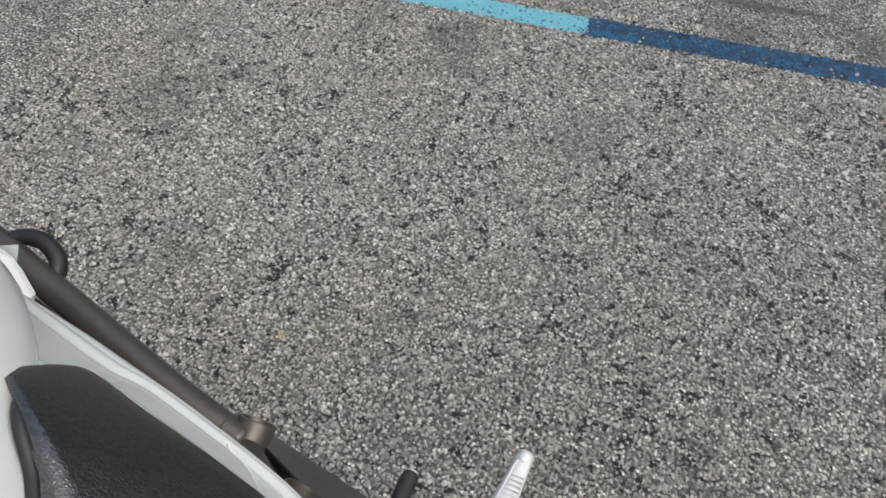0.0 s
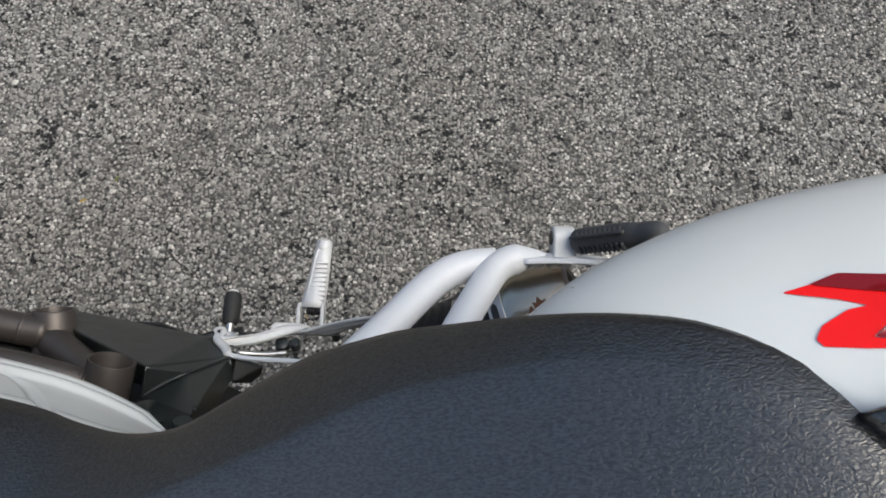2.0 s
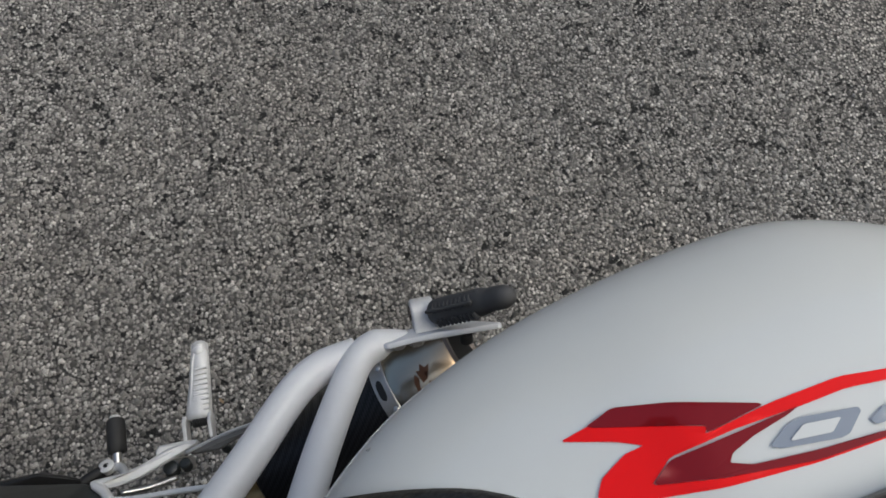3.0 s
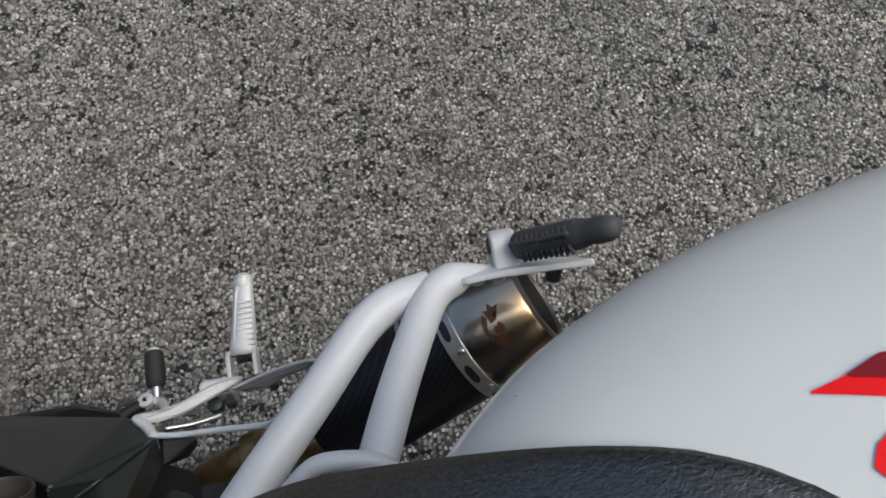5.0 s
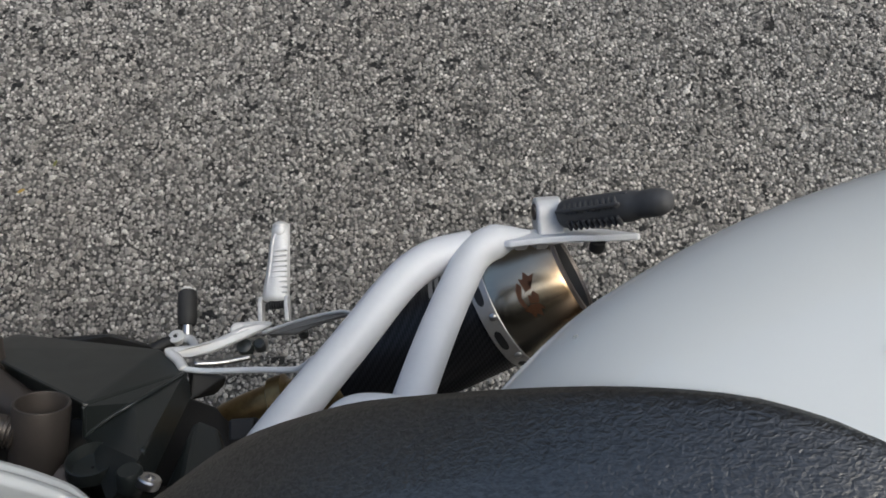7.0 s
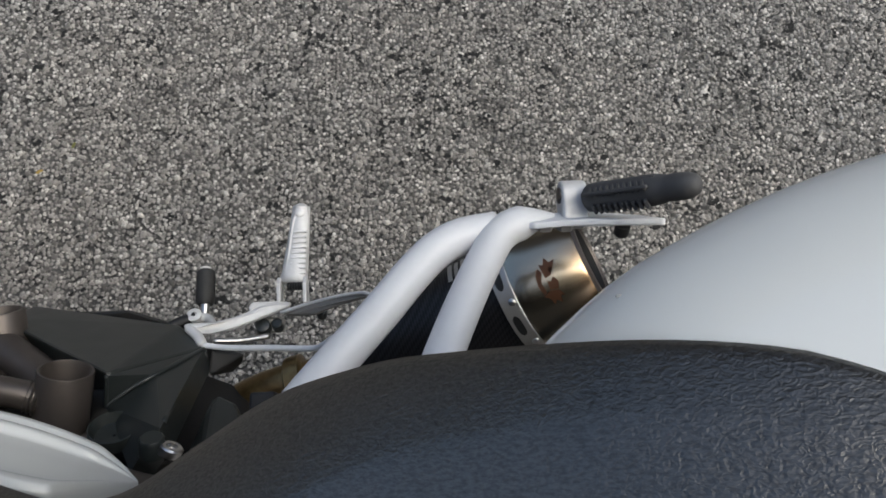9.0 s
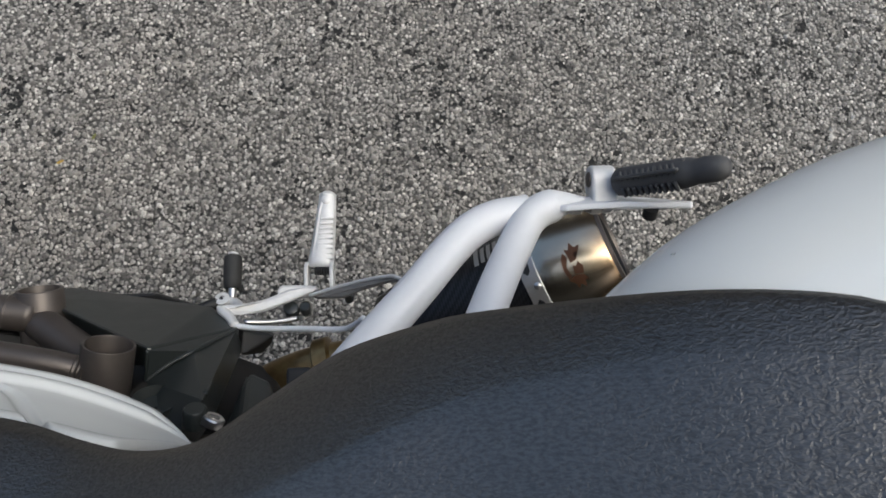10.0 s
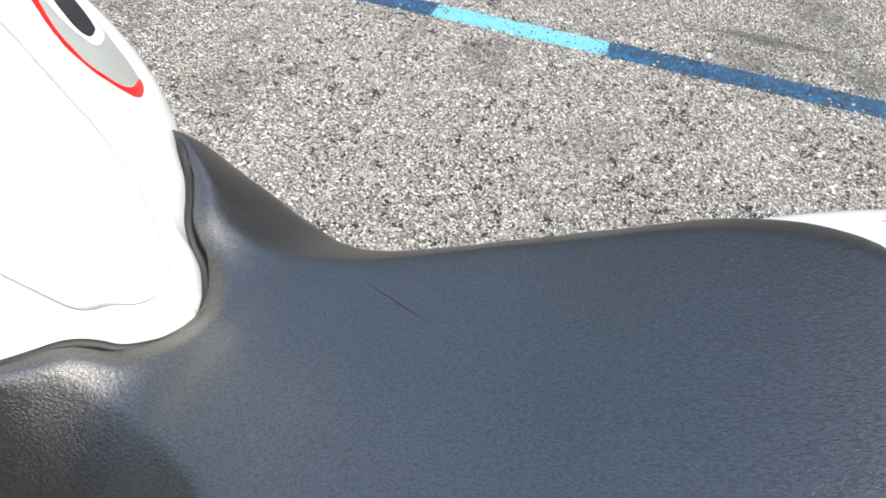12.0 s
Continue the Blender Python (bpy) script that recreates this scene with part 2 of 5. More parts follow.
MAT = {
    "seat": leather_material(),
    "white": worn(material("white_paint", (0.72, 0.73, 0.715), 0.2, coat=0.5), (0.640, 0.655, 0.635), (0.49, 0.49, 0.45), 0.10, 14, rough=(0.14, 0.3)),
    "trim": worn(material("silver_white_paint", (0.46, 0.473, 0.464), 0.27, 0.1, coat=0.4), (0.46, 0.473, 0.464), (0.39, 0.395, 0.38), 0.2, 9),
    "red": material("red_decal", (0.80, 0.004, 0.004), 0.3, coat=0.1, spec=0.3),
    "maroon": material("maroon_decal", (0.20, 0.006, 0.010), 0.3, coat=0.1, spec=0.3),
    "pale": material("pale_decal", (0.60, 0.61, 0.585), 0.25, coat=0.4),
    "steel_blue": material("grey_decal", (0.26, 0.29, 0.34), 0.25, coat=0.4),
    "grey": worn(material("grey_panel", (0.23, 0.24, 0.23), 0.3, coat=0.3), (0.23, 0.24, 0.23), (0.15, 0.15, 0.14), 0.3, 30),
    "silver": worn(material("silver_paint", (0.8, 0.81, 0.83), 0.45, 0.05), (0.63, 0.64, 0.66), (0.47, 0.47, 0.47), 0.18, 45, grain=0.05, rough=(0.40, 0.56)),
    "bronze": worn(material("bronze_grey_frame", (0.075, 0.066, 0.06), 0.42, 0.55), (0.085, 0.073, 0.066), (0.05, 0.045, 0.042), 0.5, 40, grain=0.12, rough=(0.36, 0.52)),
    "plastic": worn(material("dark_plastic", (0.032, 0.037, 0.038), 0.4), (0.017, 0.021, 0.021), (0.03, 0.03, 0.028), 0.35, 25, grain=0.10, rough=(0.28, 0.42)),
    "black": worn(material("black_parts", (0.012, 0.012, 0.013), 0.6), (0.006, 0.006, 0.0065), (0.016, 0.015, 0.014), 0.4, 40),
    "rubber": worn(material("rubber", (0.022, 0.022, 0.023), 0.7), (0.014, 0.014, 0.0145), (0.03, 0.029, 0.027), 0.4, 60, grain=0.2),
    "grey_rubber": worn(material("grey_rubber", (0.05, 0.05, 0.052), 0.65), (0.055, 0.055, 0.057), (0.08, 0.078, 0.075), 0.4, 60, grain=0.2),
    "alu": worn(material("cast_aluminium", (0.6, 0.6, 0.6), 0.5, 0.3), (0.60, 0.60, 0.595), (0.36, 0.35, 0.34), 0.35, 70, grain=0.25, rough=(0.42, 0.62)),
    "grey_alu": worn(material("grey_aluminium", (0.36, 0.35, 0.34), 0.4, 0.7), (0.38, 0.37, 0.355), (0.2, 0.19, 0.18), 0.4, 60, grain=0.1, rough=(0.30, 0.5)),
    "guard": worn(material("dull_guard_plate", (0.2, 0.19, 0.175), 0.5, 0.3), (0.20, 0.19, 0.175), (0.12, 0.115, 0.10), 0.4, 60, grain=0.1, rough=(0.42, 0.6)),
    "steel": worn(material("steel", (0.55, 0.55, 0.54), 0.3, 1.0), (0.56, 0.55, 0.54), (0.3, 0.28, 0.26), 0.3, 90),
    "titanium": titanium_material(),
    "carbon": carbon_material(),
    "brass": worn(material("heat_stained_pipe", (0.2, 0.14, 0.06), 0.35, 0.85), (0.23, 0.165, 0.075), (0.05, 0.024, 0.013), 0.9, 30),
    "emblem": material("brown_emblem", (0.07, 0.03, 0.014), 0.4, 0.5),

    "render": worn(material("unseen_wall", (0.08, 0.07, 0.058), 0.9), (0.08, 0.07, 0.058), (0.055, 0.048, 0.04), 0.5, 1.5, grain=0.3, grain_scale=60),
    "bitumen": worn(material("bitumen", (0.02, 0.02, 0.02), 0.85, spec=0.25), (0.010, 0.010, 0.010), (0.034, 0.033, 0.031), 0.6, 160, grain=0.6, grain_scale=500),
    "leaf_green": worn(material("green_leaf", (0.10, 0.11, 0.02), 0.6), (0.11, 0.115, 0.02), (0.05, 0.05, 0.015), 0.6, 300),
    "leaf_yellow": worn(material("yellow_leaf", (0.30, 0.20, 0.04), 0.6), (0.32, 0.21, 0.04), (0.15, 0.09, 0.02), 0.6, 300),
    "leaf_brown": worn(material("brown_leaf", (0.25, 0.18, 0.10), 0.7), (0.26, 0.19, 0.11), (0.12, 0.08, 0.05), 0.6, 300),
    "asphalt": asphalt_material(),
    "chippings": chipping_material(),
    "blue_light": road_paint("pale_blue_road_paint", (0.13, 0.35, 0.43), 0.98),
    "blue_dark": road_paint("worn_blue_road_paint", (0.011, 0.10, 0.215), 0.68),
}


# ---- mesh helpers ----
def obj(name, verts, faces, mat, parent=None, label="", smooth=True):
    me = bpy.data.meshes.new(name)
    me.from_pydata([tuple(v) for v in verts], [], faces)
    me.validate()
    bm = bmesh.new()
    bm.from_mesh(me)
    bmesh.ops.remove_doubles(bm, verts=bm.verts, dist=1e-6)
    bmesh.ops.recalc_face_normals(bm, faces=bm.faces)
    bm.to_mesh(me)
    bm.free()
    if smooth:
        for p in me.polygons:
            p.use_smooth = True
    me.materials.append(MAT[mat] if isinstance(mat, str) else mat)
    ob = new(name, me)
    ob.parent = parent
    if label:
        ob["label"] = label
    return ob


def part(name, bm, mat, parent, label="", smooth=False):
    """One bmesh as one mesh object under a thing or a part."""
    bmesh.ops.recalc_face_normals(bm, faces=bm.faces)
    me = bpy.data.meshes.new(name)
    bm.to_mesh(me)
    bm.free()
    for p in me.polygons:
        p.use_smooth = smooth
    me.materials.append(MAT[mat])
    ob = new(name, me)
    ob.parent = parent
    if label:
        ob["label"] = label
    return ob


def curve_at(table, x):
    """Smooth value between the (x, value) pairs of a table."""
    xs = [p[0] for p in table]
    if x <= xs[0]:
        return table[0][1]
    if x >= xs[-1]:
        return table[-1][1]
    i = max(k for k in range(len(xs)) if xs[k] <= x)
    i = min(i, len(xs) - 2)
    slope = []
    for k in (i, i + 1):
        a, b = max(k - 1, 0), min(k + 1, len(xs) - 1)
        slope.append((table[b][1] - table[a][1]) / (xs[b] - xs[a]))
    h = xs[i + 1] - xs[i]
    u = (x - xs[i]) / h
    return ((2 * u**3 - 3 * u**2 + 1) * table[i][1] + (u**3 - 2 * u**2 + u) * h * slope[0]
            + (3 * u**2 - 2 * u**3) * table[i + 1][1] + (u**3 - u**2) * h * slope[1])


def grid_faces(rows, cols, wrap=False):
    out = []
    for r in range(rows - 1):
        for c in range(cols if wrap else cols - 1):
            d = (c + 1) % cols
            out.append((r * cols + c, r * cols + d, (r + 1) * cols + d, (r + 1) * cols + c))
    return out


def spline(points, per=8):
    """A smooth line through the points."""
    p = [Vector(q) for q in points]
    p = [2 * p[0] - p[1]] + p + [2 * p[-1] - p[-2]]
    out = []
    for i in range(1, len(p) - 2):
        for k in range(per):
            u = k / per
            out.append(0.5 * ((2 * p[i]) + (p[i + 1] - p[i - 1]) * u + (2 * p[i - 1] - 5 * p[i] + 4 * p[i + 1] - p[i + 2]) * u * u
                              + (3 * p[i] - p[i - 1] - 3 * p[i + 1] + p[i + 2]) * u**3))
    return out + [p[-2]]


def tube(name, points, radius, mat, parent, label="", sides=20, per=8, flat=1.0, up=(0, 0, 1)):
    line = spline(points, per) if len(points) > 2 else [Vector(q) for q in points]
    verts, n = [], len(line)
    for i, c in enumerate(line):
        t = (line[min(i + 1, n - 1)] - line[max(i - 1, 0)]).normalized()
        a = t.cross(Vector(up)).normalized()
        b = a.cross(t)
        r = radius(i / (n - 1)) if callable(radius) else radius
        for k in range(sides):
            w = 2 * math.pi * k / sides
            verts.append(c + a * (r * math.cos(w)) + b * (r * flat * math.sin(w)))
    faces = grid_faces(n, sides, True)
    faces += [tuple(range(sides))[::-1], tuple(range((n - 1) * sides, n * sides))]
    return obj(name, verts, faces, mat, parent, label)


def lathe(name, profile, origin, axis, mat, parent, label="", sides=28, cap=True):
    """Turns (distance along the axis, radius) pairs about an axis."""
    t = Vector(axis).normalized()
    a = t.cross(Vector((0, 0, 1)) if abs(t.z) < 0.9 else Vector((1, 0, 0))).normalized()
    b = t.cross(a)
    verts = []
    for s, r in profile:
        for k in range(sides):
            w = 2 * math.pi * k / sides
            verts.append(Vector(origin) + t * s + (a * math.cos(w) + b * math.sin(w)) * r)
    faces = grid_faces(len(profile), sides, True)
    if cap:
        faces += [tuple(range(sides))[::-1], tuple(range((len(profile) - 1) * sides, len(profile) * sides))]
    ob = obj(name, verts, faces, mat, parent, label)
    sharp(ob)
    return ob


def sharp(ob, angle=38):
    """Keeps edges steeper than the angle crisp."""
    me = ob.data
    bm = bmesh.new()
    bm.from_mesh(me)
    for e in bm.edges:
        e.smooth = not (len(e.link_faces) == 2 and e.calc_face_angle(0) > radians(angle))
    bm.to_mesh(me)
    bm.free()
    return ob


def slab(name, outline, offset, mat, parent, label="", bevel=0.0012, segments=2):
    """A plate: a flat outline of points and the way through its thickness."""
    bm = bmesh.new()
    f = bm.faces.new([bm.verts.new(p) for p in outline])
    ext = bmesh.ops.extrude_face_region(bm, geom=[f])
    bmesh.ops.translate(bm, vec=Vector(offset), verts=[g for g in ext["geom"] if isinstance(g, bmesh.types.BMVert)])
    bmesh.ops.recalc_face_normals(bm, faces=bm.faces)
    if bevel:
        bmesh.ops.bevel(bm, geom=list(bm.edges), offset=bevel, segments=segments, affect="EDGES", profile=0.5)
    return part(name, bm, mat, parent, label)


def hull_part(name, points, mat, parent, label="", bevel=0.002):
    """A solid spanned by corner points, with worn edges."""
    bm = bmesh.new()
    for p in points:
        bm.verts.new(p)
    bmesh.ops.convex_hull(bm, input=list(bm.verts))
    bmesh.ops.dissolve_limit(bm, angle_limit=radians(4), verts=list(bm.verts), edges=list(bm.edges))
    if bevel:
        bmesh.ops.bevel(bm, geom=list(bm.edges), offset=bevel, segments=2, affect="EDGES", profile=0.5)
    return part(name, bm, mat, parent, label)


# ---- ground ----
def build_ground():
    n, size = 60, 30.0
    verts, faces = [], []
    for i in range(n + 1):
        for k in range(n + 1):
            x, y = (i / n - 0.5) * 2 * size, (k / n - 0.5) * 2 * size
            verts.append((x, y, -0.0012))
    me = bpy.data.meshes.new("ground")
    me.from_pydata(verts, [], grid_faces(n + 1, n + 1))
    me.materials.append(MAT["asphalt"])
    ob = new("ground", me)
    return tagged(ob, "grey worn asphalt with exposed light stone chippings", "ground", kind="structure")


PAINT = [(-2.60, 1.370, -0.80, 1.640, 0.085, "blue_dark"), (-0.80, 1.640, -0.252, 1.712, 0.080, "blue_light"), (-0.252, 1.712, 0.62, 1.834, 0.088, "blue_dark")]


def painted(gx, gy, line):
    """Which places lie on a painted line, with ragged edges."""
    ax, ay, bx, by, width, _ = line
    dx, dy = bx - ax, by - ay
    ln = math.hypot(dx, dy)
    along = ((gx - ax) * dx + (gy - ay) * dy) / ln
    off = np.abs((gy - ay) * dx - (gx - ax) * dy) / ln
    return (along > 0) & (along <= ln) & (off < width / 2)


def lattice(gx, gy, cell, seed):
    """Smooth noise between -1 and 1 over the plan."""
    table = np.random.default_rng(seed).uniform(-1, 1, (512, 512))
    ux, uy = gx / cell + 100.0, gy / cell + 100.0
    ix, iy = np.floor(ux).astype(int), np.floor(uy).astype(int)
    fx, fy = ux - ix, uy - iy
    fx, fy = fx * fx * (3 - 2 * fx), fy * fy * (3 - 2 * fy)
    a, b = table[ix % 512, iy % 512], table[(ix + 1) % 512, iy % 512]
    c, d = table[ix % 512, (iy + 1) % 512], table[(ix + 1) % 512, (iy + 1) % 512]
    return (a * (1 - fx) + b * fx) * (1 - fy) + (c * (1 - fx) + d * fx) * fy


def build_chippings():
    """Stone heads pressed into the bitumen, one mesh for the bare ground and one for each painted line."""
    rng = np.random.default_rng(7)
    step = 0.0065
    x0, x1, y0, y1 = -1.5, 1.3, -0.05, 1.98
    gx, gy = np.meshgrid(np.arange(x0, x1, step), np.arange(y0, y1, step))
    gx, gy = gx.ravel(), gy.ravel()
    gx = gx + rng.uniform(-0.46, 0.46, gx.size) * step
    gy = gy + rng.uniform(-0.46, 0.46, gy.size) * step
    edge = np.minimum.reduce([gx - x0, x1 - gx, gy - y0 + 0.1, y1 - gy])
    crack = np.abs(lattice(gx, gy, 0.040, 1)) + 0.8 * np.clip(lattice(gx, gy, 0.11, 2) + 0.05, 0, 1)
    hole = lattice(gx, gy, 0.015, 3) + 0.25 * lattice(gx, gy, 0.19, 4)
    gap = (crack < 0.06) | (hole > 0.74)
    keep = rng.random(gx.size) < np.clip(edge / 0.25, 0.0, 1.0) * np.where(gap, 0.06, 0.93)
    keep &= (gy > 0.18) | (gx > 0.2)
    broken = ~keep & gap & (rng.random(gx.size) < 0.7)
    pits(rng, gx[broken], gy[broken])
    gx, gy = gx[keep], gy[keep]
    bare = np.ones(gx.size, bool)
    for row in PAINT:
        on = painted(gx, gy, row) & (rng.random(gx.size) < 0.93)
        bare &= ~on
        stones(rng, gx[on], gy[on], row[5], "painted_chippings", "blue paint on stone chippings", 0.7)
    return stones(rng, gx[bare], gy[bare], "chippings", "stone_chippings", "grey and cream stone chippings set in asphalt", 1.0)


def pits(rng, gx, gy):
    """Flat dark bitumen where chippings have broken out; its black also holds the pits' shade."""
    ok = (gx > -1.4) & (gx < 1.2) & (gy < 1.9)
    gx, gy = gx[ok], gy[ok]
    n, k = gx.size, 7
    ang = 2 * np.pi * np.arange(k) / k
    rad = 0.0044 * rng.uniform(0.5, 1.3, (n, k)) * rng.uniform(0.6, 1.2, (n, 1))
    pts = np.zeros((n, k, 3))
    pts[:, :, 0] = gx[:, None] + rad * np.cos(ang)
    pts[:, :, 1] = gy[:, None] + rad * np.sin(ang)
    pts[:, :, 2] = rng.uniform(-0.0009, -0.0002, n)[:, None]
    ob = obj_flat("shaded_bitumen_pits", pts.reshape(-1, 3), k, n)
    return tagged(ob, "flat dark bitumen with pit shade in its colour, between the stone chippings", "gravel", kind="stuff")


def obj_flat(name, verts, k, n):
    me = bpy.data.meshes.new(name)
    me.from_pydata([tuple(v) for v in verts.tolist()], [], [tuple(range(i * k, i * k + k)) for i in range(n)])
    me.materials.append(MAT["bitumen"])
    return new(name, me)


def stones(rng, gx, gy, mat, name, label, rise):
    n, k = gx.size, 6
    r = 0.0030 * np.exp(rng.normal(0, 0.40, n)).clip(0.45, 2.1)
    h = r * rng.uniform(0.25, 0.7, n) * rise
    turn = rng.uniform(0, 2 * np.pi, n)
    stretch = rng.uniform(0.6, 1.0, n)
    tilt_x, tilt_y = rng.normal(0, 0.30, n), rng.normal(0, 0.30, n)
    ang = 2 * np.pi * np.arange(k) / k
    pts = np.zeros((n, 2 * k + 1, 3))
    for ring, (f, z) in enumerate(((1.0, -0.3), (0.68, 0.75))):
        rad = r[:, None] * f * rng.uniform(0.60, 1.32, (n, k))
        lx, ly = rad * np.cos(ang), rad * np.sin(ang) * stretch[:, None]
        px = lx * np.cos(turn)[:, None] - ly * np.sin(turn)[:, None]
        py = lx * np.sin(turn)[:, None] + ly * np.cos(turn)[:, None]
        s = slice(ring * k, ring * k + k)
        pts[:, s, 0], pts[:, s, 1] = px, py
        pts[:, s, 2] = h[:, None] * z + (px * tilt_x[:, None] + py * tilt_y[:, None]) * (ring > 0)
    pts[:, 2 * k, 2] = h * 0.95
    pts[:, :, 0] += gx[:, None]
    pts[:, :, 1] += gy[:, None]
    pts[:, :, 2] += rng.uniform(-0.0016, 0.0, n)[:, None]
    tri = []
    for a in range(k):
        b = (a + 1) % k
        tri += [(a, b, k + b), (a, k + b, k + a), (k + a, k + b, 2 * k)]
    tri = np.array(tri)
    allf = (tri[None] + (np.arange(n) * (2 * k + 1))[:, None, None]).reshape(-1)
    me = bpy.data.meshes.new(name)
    me.vertices.add(n * (2 * k + 1))
    me.vertices.foreach_set("co", pts.reshape(-1).astype(np.float32))
    me.loops.add(allf.size)
    me.loops.foreach_set("vertex_index", allf.astype(np.int32))
    me.polygons.add(allf.size // 3)
    me.polygons.foreach_set("loop_start", np.arange(0, allf.size, 3, dtype=np.int32))
    me.update(calc_edges=True)
    me.validate()
    me.materials.append(MAT[mat])
    ob = new(name, me)
    return tagged(ob, label, "gravel", kind="stuff")


def paint_strip(name, a, b, width, mat, label, seed):
    """A worn painted strip lying on the asphalt, with ragged edges."""
    rng = random.Random(seed)
    a, b = Vector(a), Vector(b)
    d = (b - a)
    n = max(8, int(d.length / 0.008))
    side = Vector((-d.y, d.x)).normalized()
    verts = []
    for i in range(n + 1):
        c = a + d * (i / n)
        for s in (-1, -0.33, 0.33, 1):
            q = c + side * (s * width / 2 + (rng.uniform(-1, 1) * 0.0035 if abs(s) == 1 else 0))
            verts.append((q.x, q.y, -0.0004 - 0.0005 * (abs(s) == 1)))
    ob = obj(name, verts, grid_faces(n + 1, 4), mat, None, "", smooth=False)
    return tagged(ob, label, "road marking", kind="structure")



def reflection_wall(name, ax, ay, bx, by, height):
    """A plain unseen wall, added to block low sky from reflections."""
    d = Vector((bx - ax, by - ay, 0)).normalized()
    side = Vector((-d.y, d.x, 0)) * 0.12
    bm = bmesh.new()
    f = bm.faces.new([bm.verts.new(p) for p in (Vector((ax, ay, -0.1)) - side, Vector((bx, by, -0.1)) - side, Vector((bx, by, -0.1)) + side, Vector((ax, ay, -0.1)) + side)])
    ext = bmesh.ops.extrude_face_region(bm, geom=[f])
    bmesh.ops.translate(bm, vec=(0, 0, height + 0.1), verts=[g for g in ext["geom"] if isinstance(g, bmesh.types.BMVert)])
    return tagged(part(name, bm, "render", None), "plain unseen wall added to shape skylight and reflections", "wall", kind="structure")


build_ground()
build_chippings()
# added walls out of view; their heights set how dark the seat's flanks reflect
reflection_wall("wall_north_1", -4.5, 9.0, 9.0, 9.0, 5.8)
reflection_wall("wall_north_2", -9.0, 9.0, -4.5, 9.0, 3.8)
reflection_wall("wall_south", -9.0, -9.0, 9.0, -9.0, 9.0)
reflection_wall("wall_east", 9.12, -8.88, 9.12, 8.88, 4.0)
reflection_wall("wall_west", -9.12, -8.88, -9.12, 8.88, 2.8)

paint_strip("parking_line", (-0.252, 1.712), (0.62, 1.834), 0.088, "blue_dark", "worn dark blue painted parking line on asphalt", 3)
paint_strip("parking_line", (-0.80, 1.640), (-0.252, 1.712), 0.080, "blue_light", "pale sky blue painted parking line on asphalt", 4)
paint_strip("parking_line", (-2.60, 1.37), (-0.80, 1.640), 0.085, "blue_dark", "worn dark blue painted parking line on asphalt", 5)
paint_strip("parking_line", (0.62, 1.834), (3.2, 2.20), 0.088, "blue_dark", "worn dark blue painted parking line on asphalt", 6)

# ---- motorcycle ----
bike = tagged(new("motorcycle"), "white naked motorcycle with black seat and silver tubes, parked on asphalt", "motorcycle")

SEAT_TOP = [(-0.192, 0.826), (-0.15, 0.836), (-0.12, 0.824), (-0.1, 0.811), (-0.08, 0.8045), (-0.06, 0.8045), (-0.04, 0.810), (0.0, 0.820), (0.03, 0.830), (0.06, 0.840),
            (0.1, 0.856), (0.15, 0.884), (0.2, 0.911), (0.226, 0.922), (0.32, 0.943)]
SEAT_WIDE = [(-0.192, 0.1125), (-0.188, 0.1190), (-0.182, 0.1225), (-0.17, 0.1225), (-0.15, 0.1195), (-0.1, 0.1135), (-0.075, 0.1085), (-0.05, 0.1010), (-0.025, 0.0965), (0.0, 0.099),
             (0.025, 0.113), (0.05, 0.127), (0.08, 0.134), (0.1, 0.1355), (0.15, 0.133), (0.18, 0.1278), (0.195, 0.1213), (0.205, 0.1150), (0.215, 0.1060), (0.222, 0.0982),
             (0.24, 0.0790), (0.26, 0.0580), (0.28, 0.0370), (0.30, 0.015)]
SEAT_RIM = [(-0.215, 0.785), (-0.2, 0.786), (-0.15, 0.777), (-0.12, 0.772), (-0.1, 0.767), (-0.075, 0.7665), (-0.05, 0.774), (0.0, 0.797), (0.05, 0.806), (0.1, 0.834), (0.15, 0.871), (0.2, 0.900),
            (0.226, 0.911), (0.32, 0.932)]
CREST_Y = [(-0.192, 0.1), (-0.17, 0.092), (-0.15, 0.0815), (-0.135, 0.0725), (-0.12, 0.0625), (-0.1, 0.0555), (-0.08, 0.0545), (-0.06, 0.0565), (-0.04, 0.0591), (-0.02, 0.0637), (0.0, 0.0714), (0.03, 0.0831), (0.06, 0.0958), (0.09, 0.1075), (0.12, 0.1126), (0.15, 0.1148), (0.18, 0.1098), (0.2, 0.1015), (0.22, 0.0854), (0.24, 0.0655), (0.26, 0.0455), (0.28, 0.0255), (0.3, 0.0055)]
CREST_Z = [(-0.192, 0.812), (-0.17, 0.824), (-0.15, 0.8259), (-0.12, 0.8187), (-0.1, 0.8095), (-0.08, 0.8031), (-0.06, 0.8031), (-0.04, 0.8086), (-0.02, 0.8135), (0.0, 0.8186), (0.03, 0.8286), (0.06, 0.8386), (0.09, 0.8485), (0.12, 0.8653), (0.15, 0.8826), (0.18, 0.8991), (0.2, 0.9096), (0.22, 0.9187), (0.24, 0.9242), (0.26, 0.9288), (0.28, 0.9331), (0.3, 0.9373)]
TANK_EDGE = [(-0.4, 0.172), (-0.3, 0.165), (-0.25, 0.15), (-0.213, 0.129), (-0.182, 0.104), (-0.162, 0.087), (-0.145, 0.0725), (-0.132, 0.059), (-0.126, 0.0512), (-0.12, 0.0428), (-0.114, 0.0368), (-0.108, 0.0322), (-0.098, 0.0265), (-0.089, 0.0165), (-0.084, 0.0095), (-0.08, 0.0)]
TIP = -0.080
LEAN = 0.25


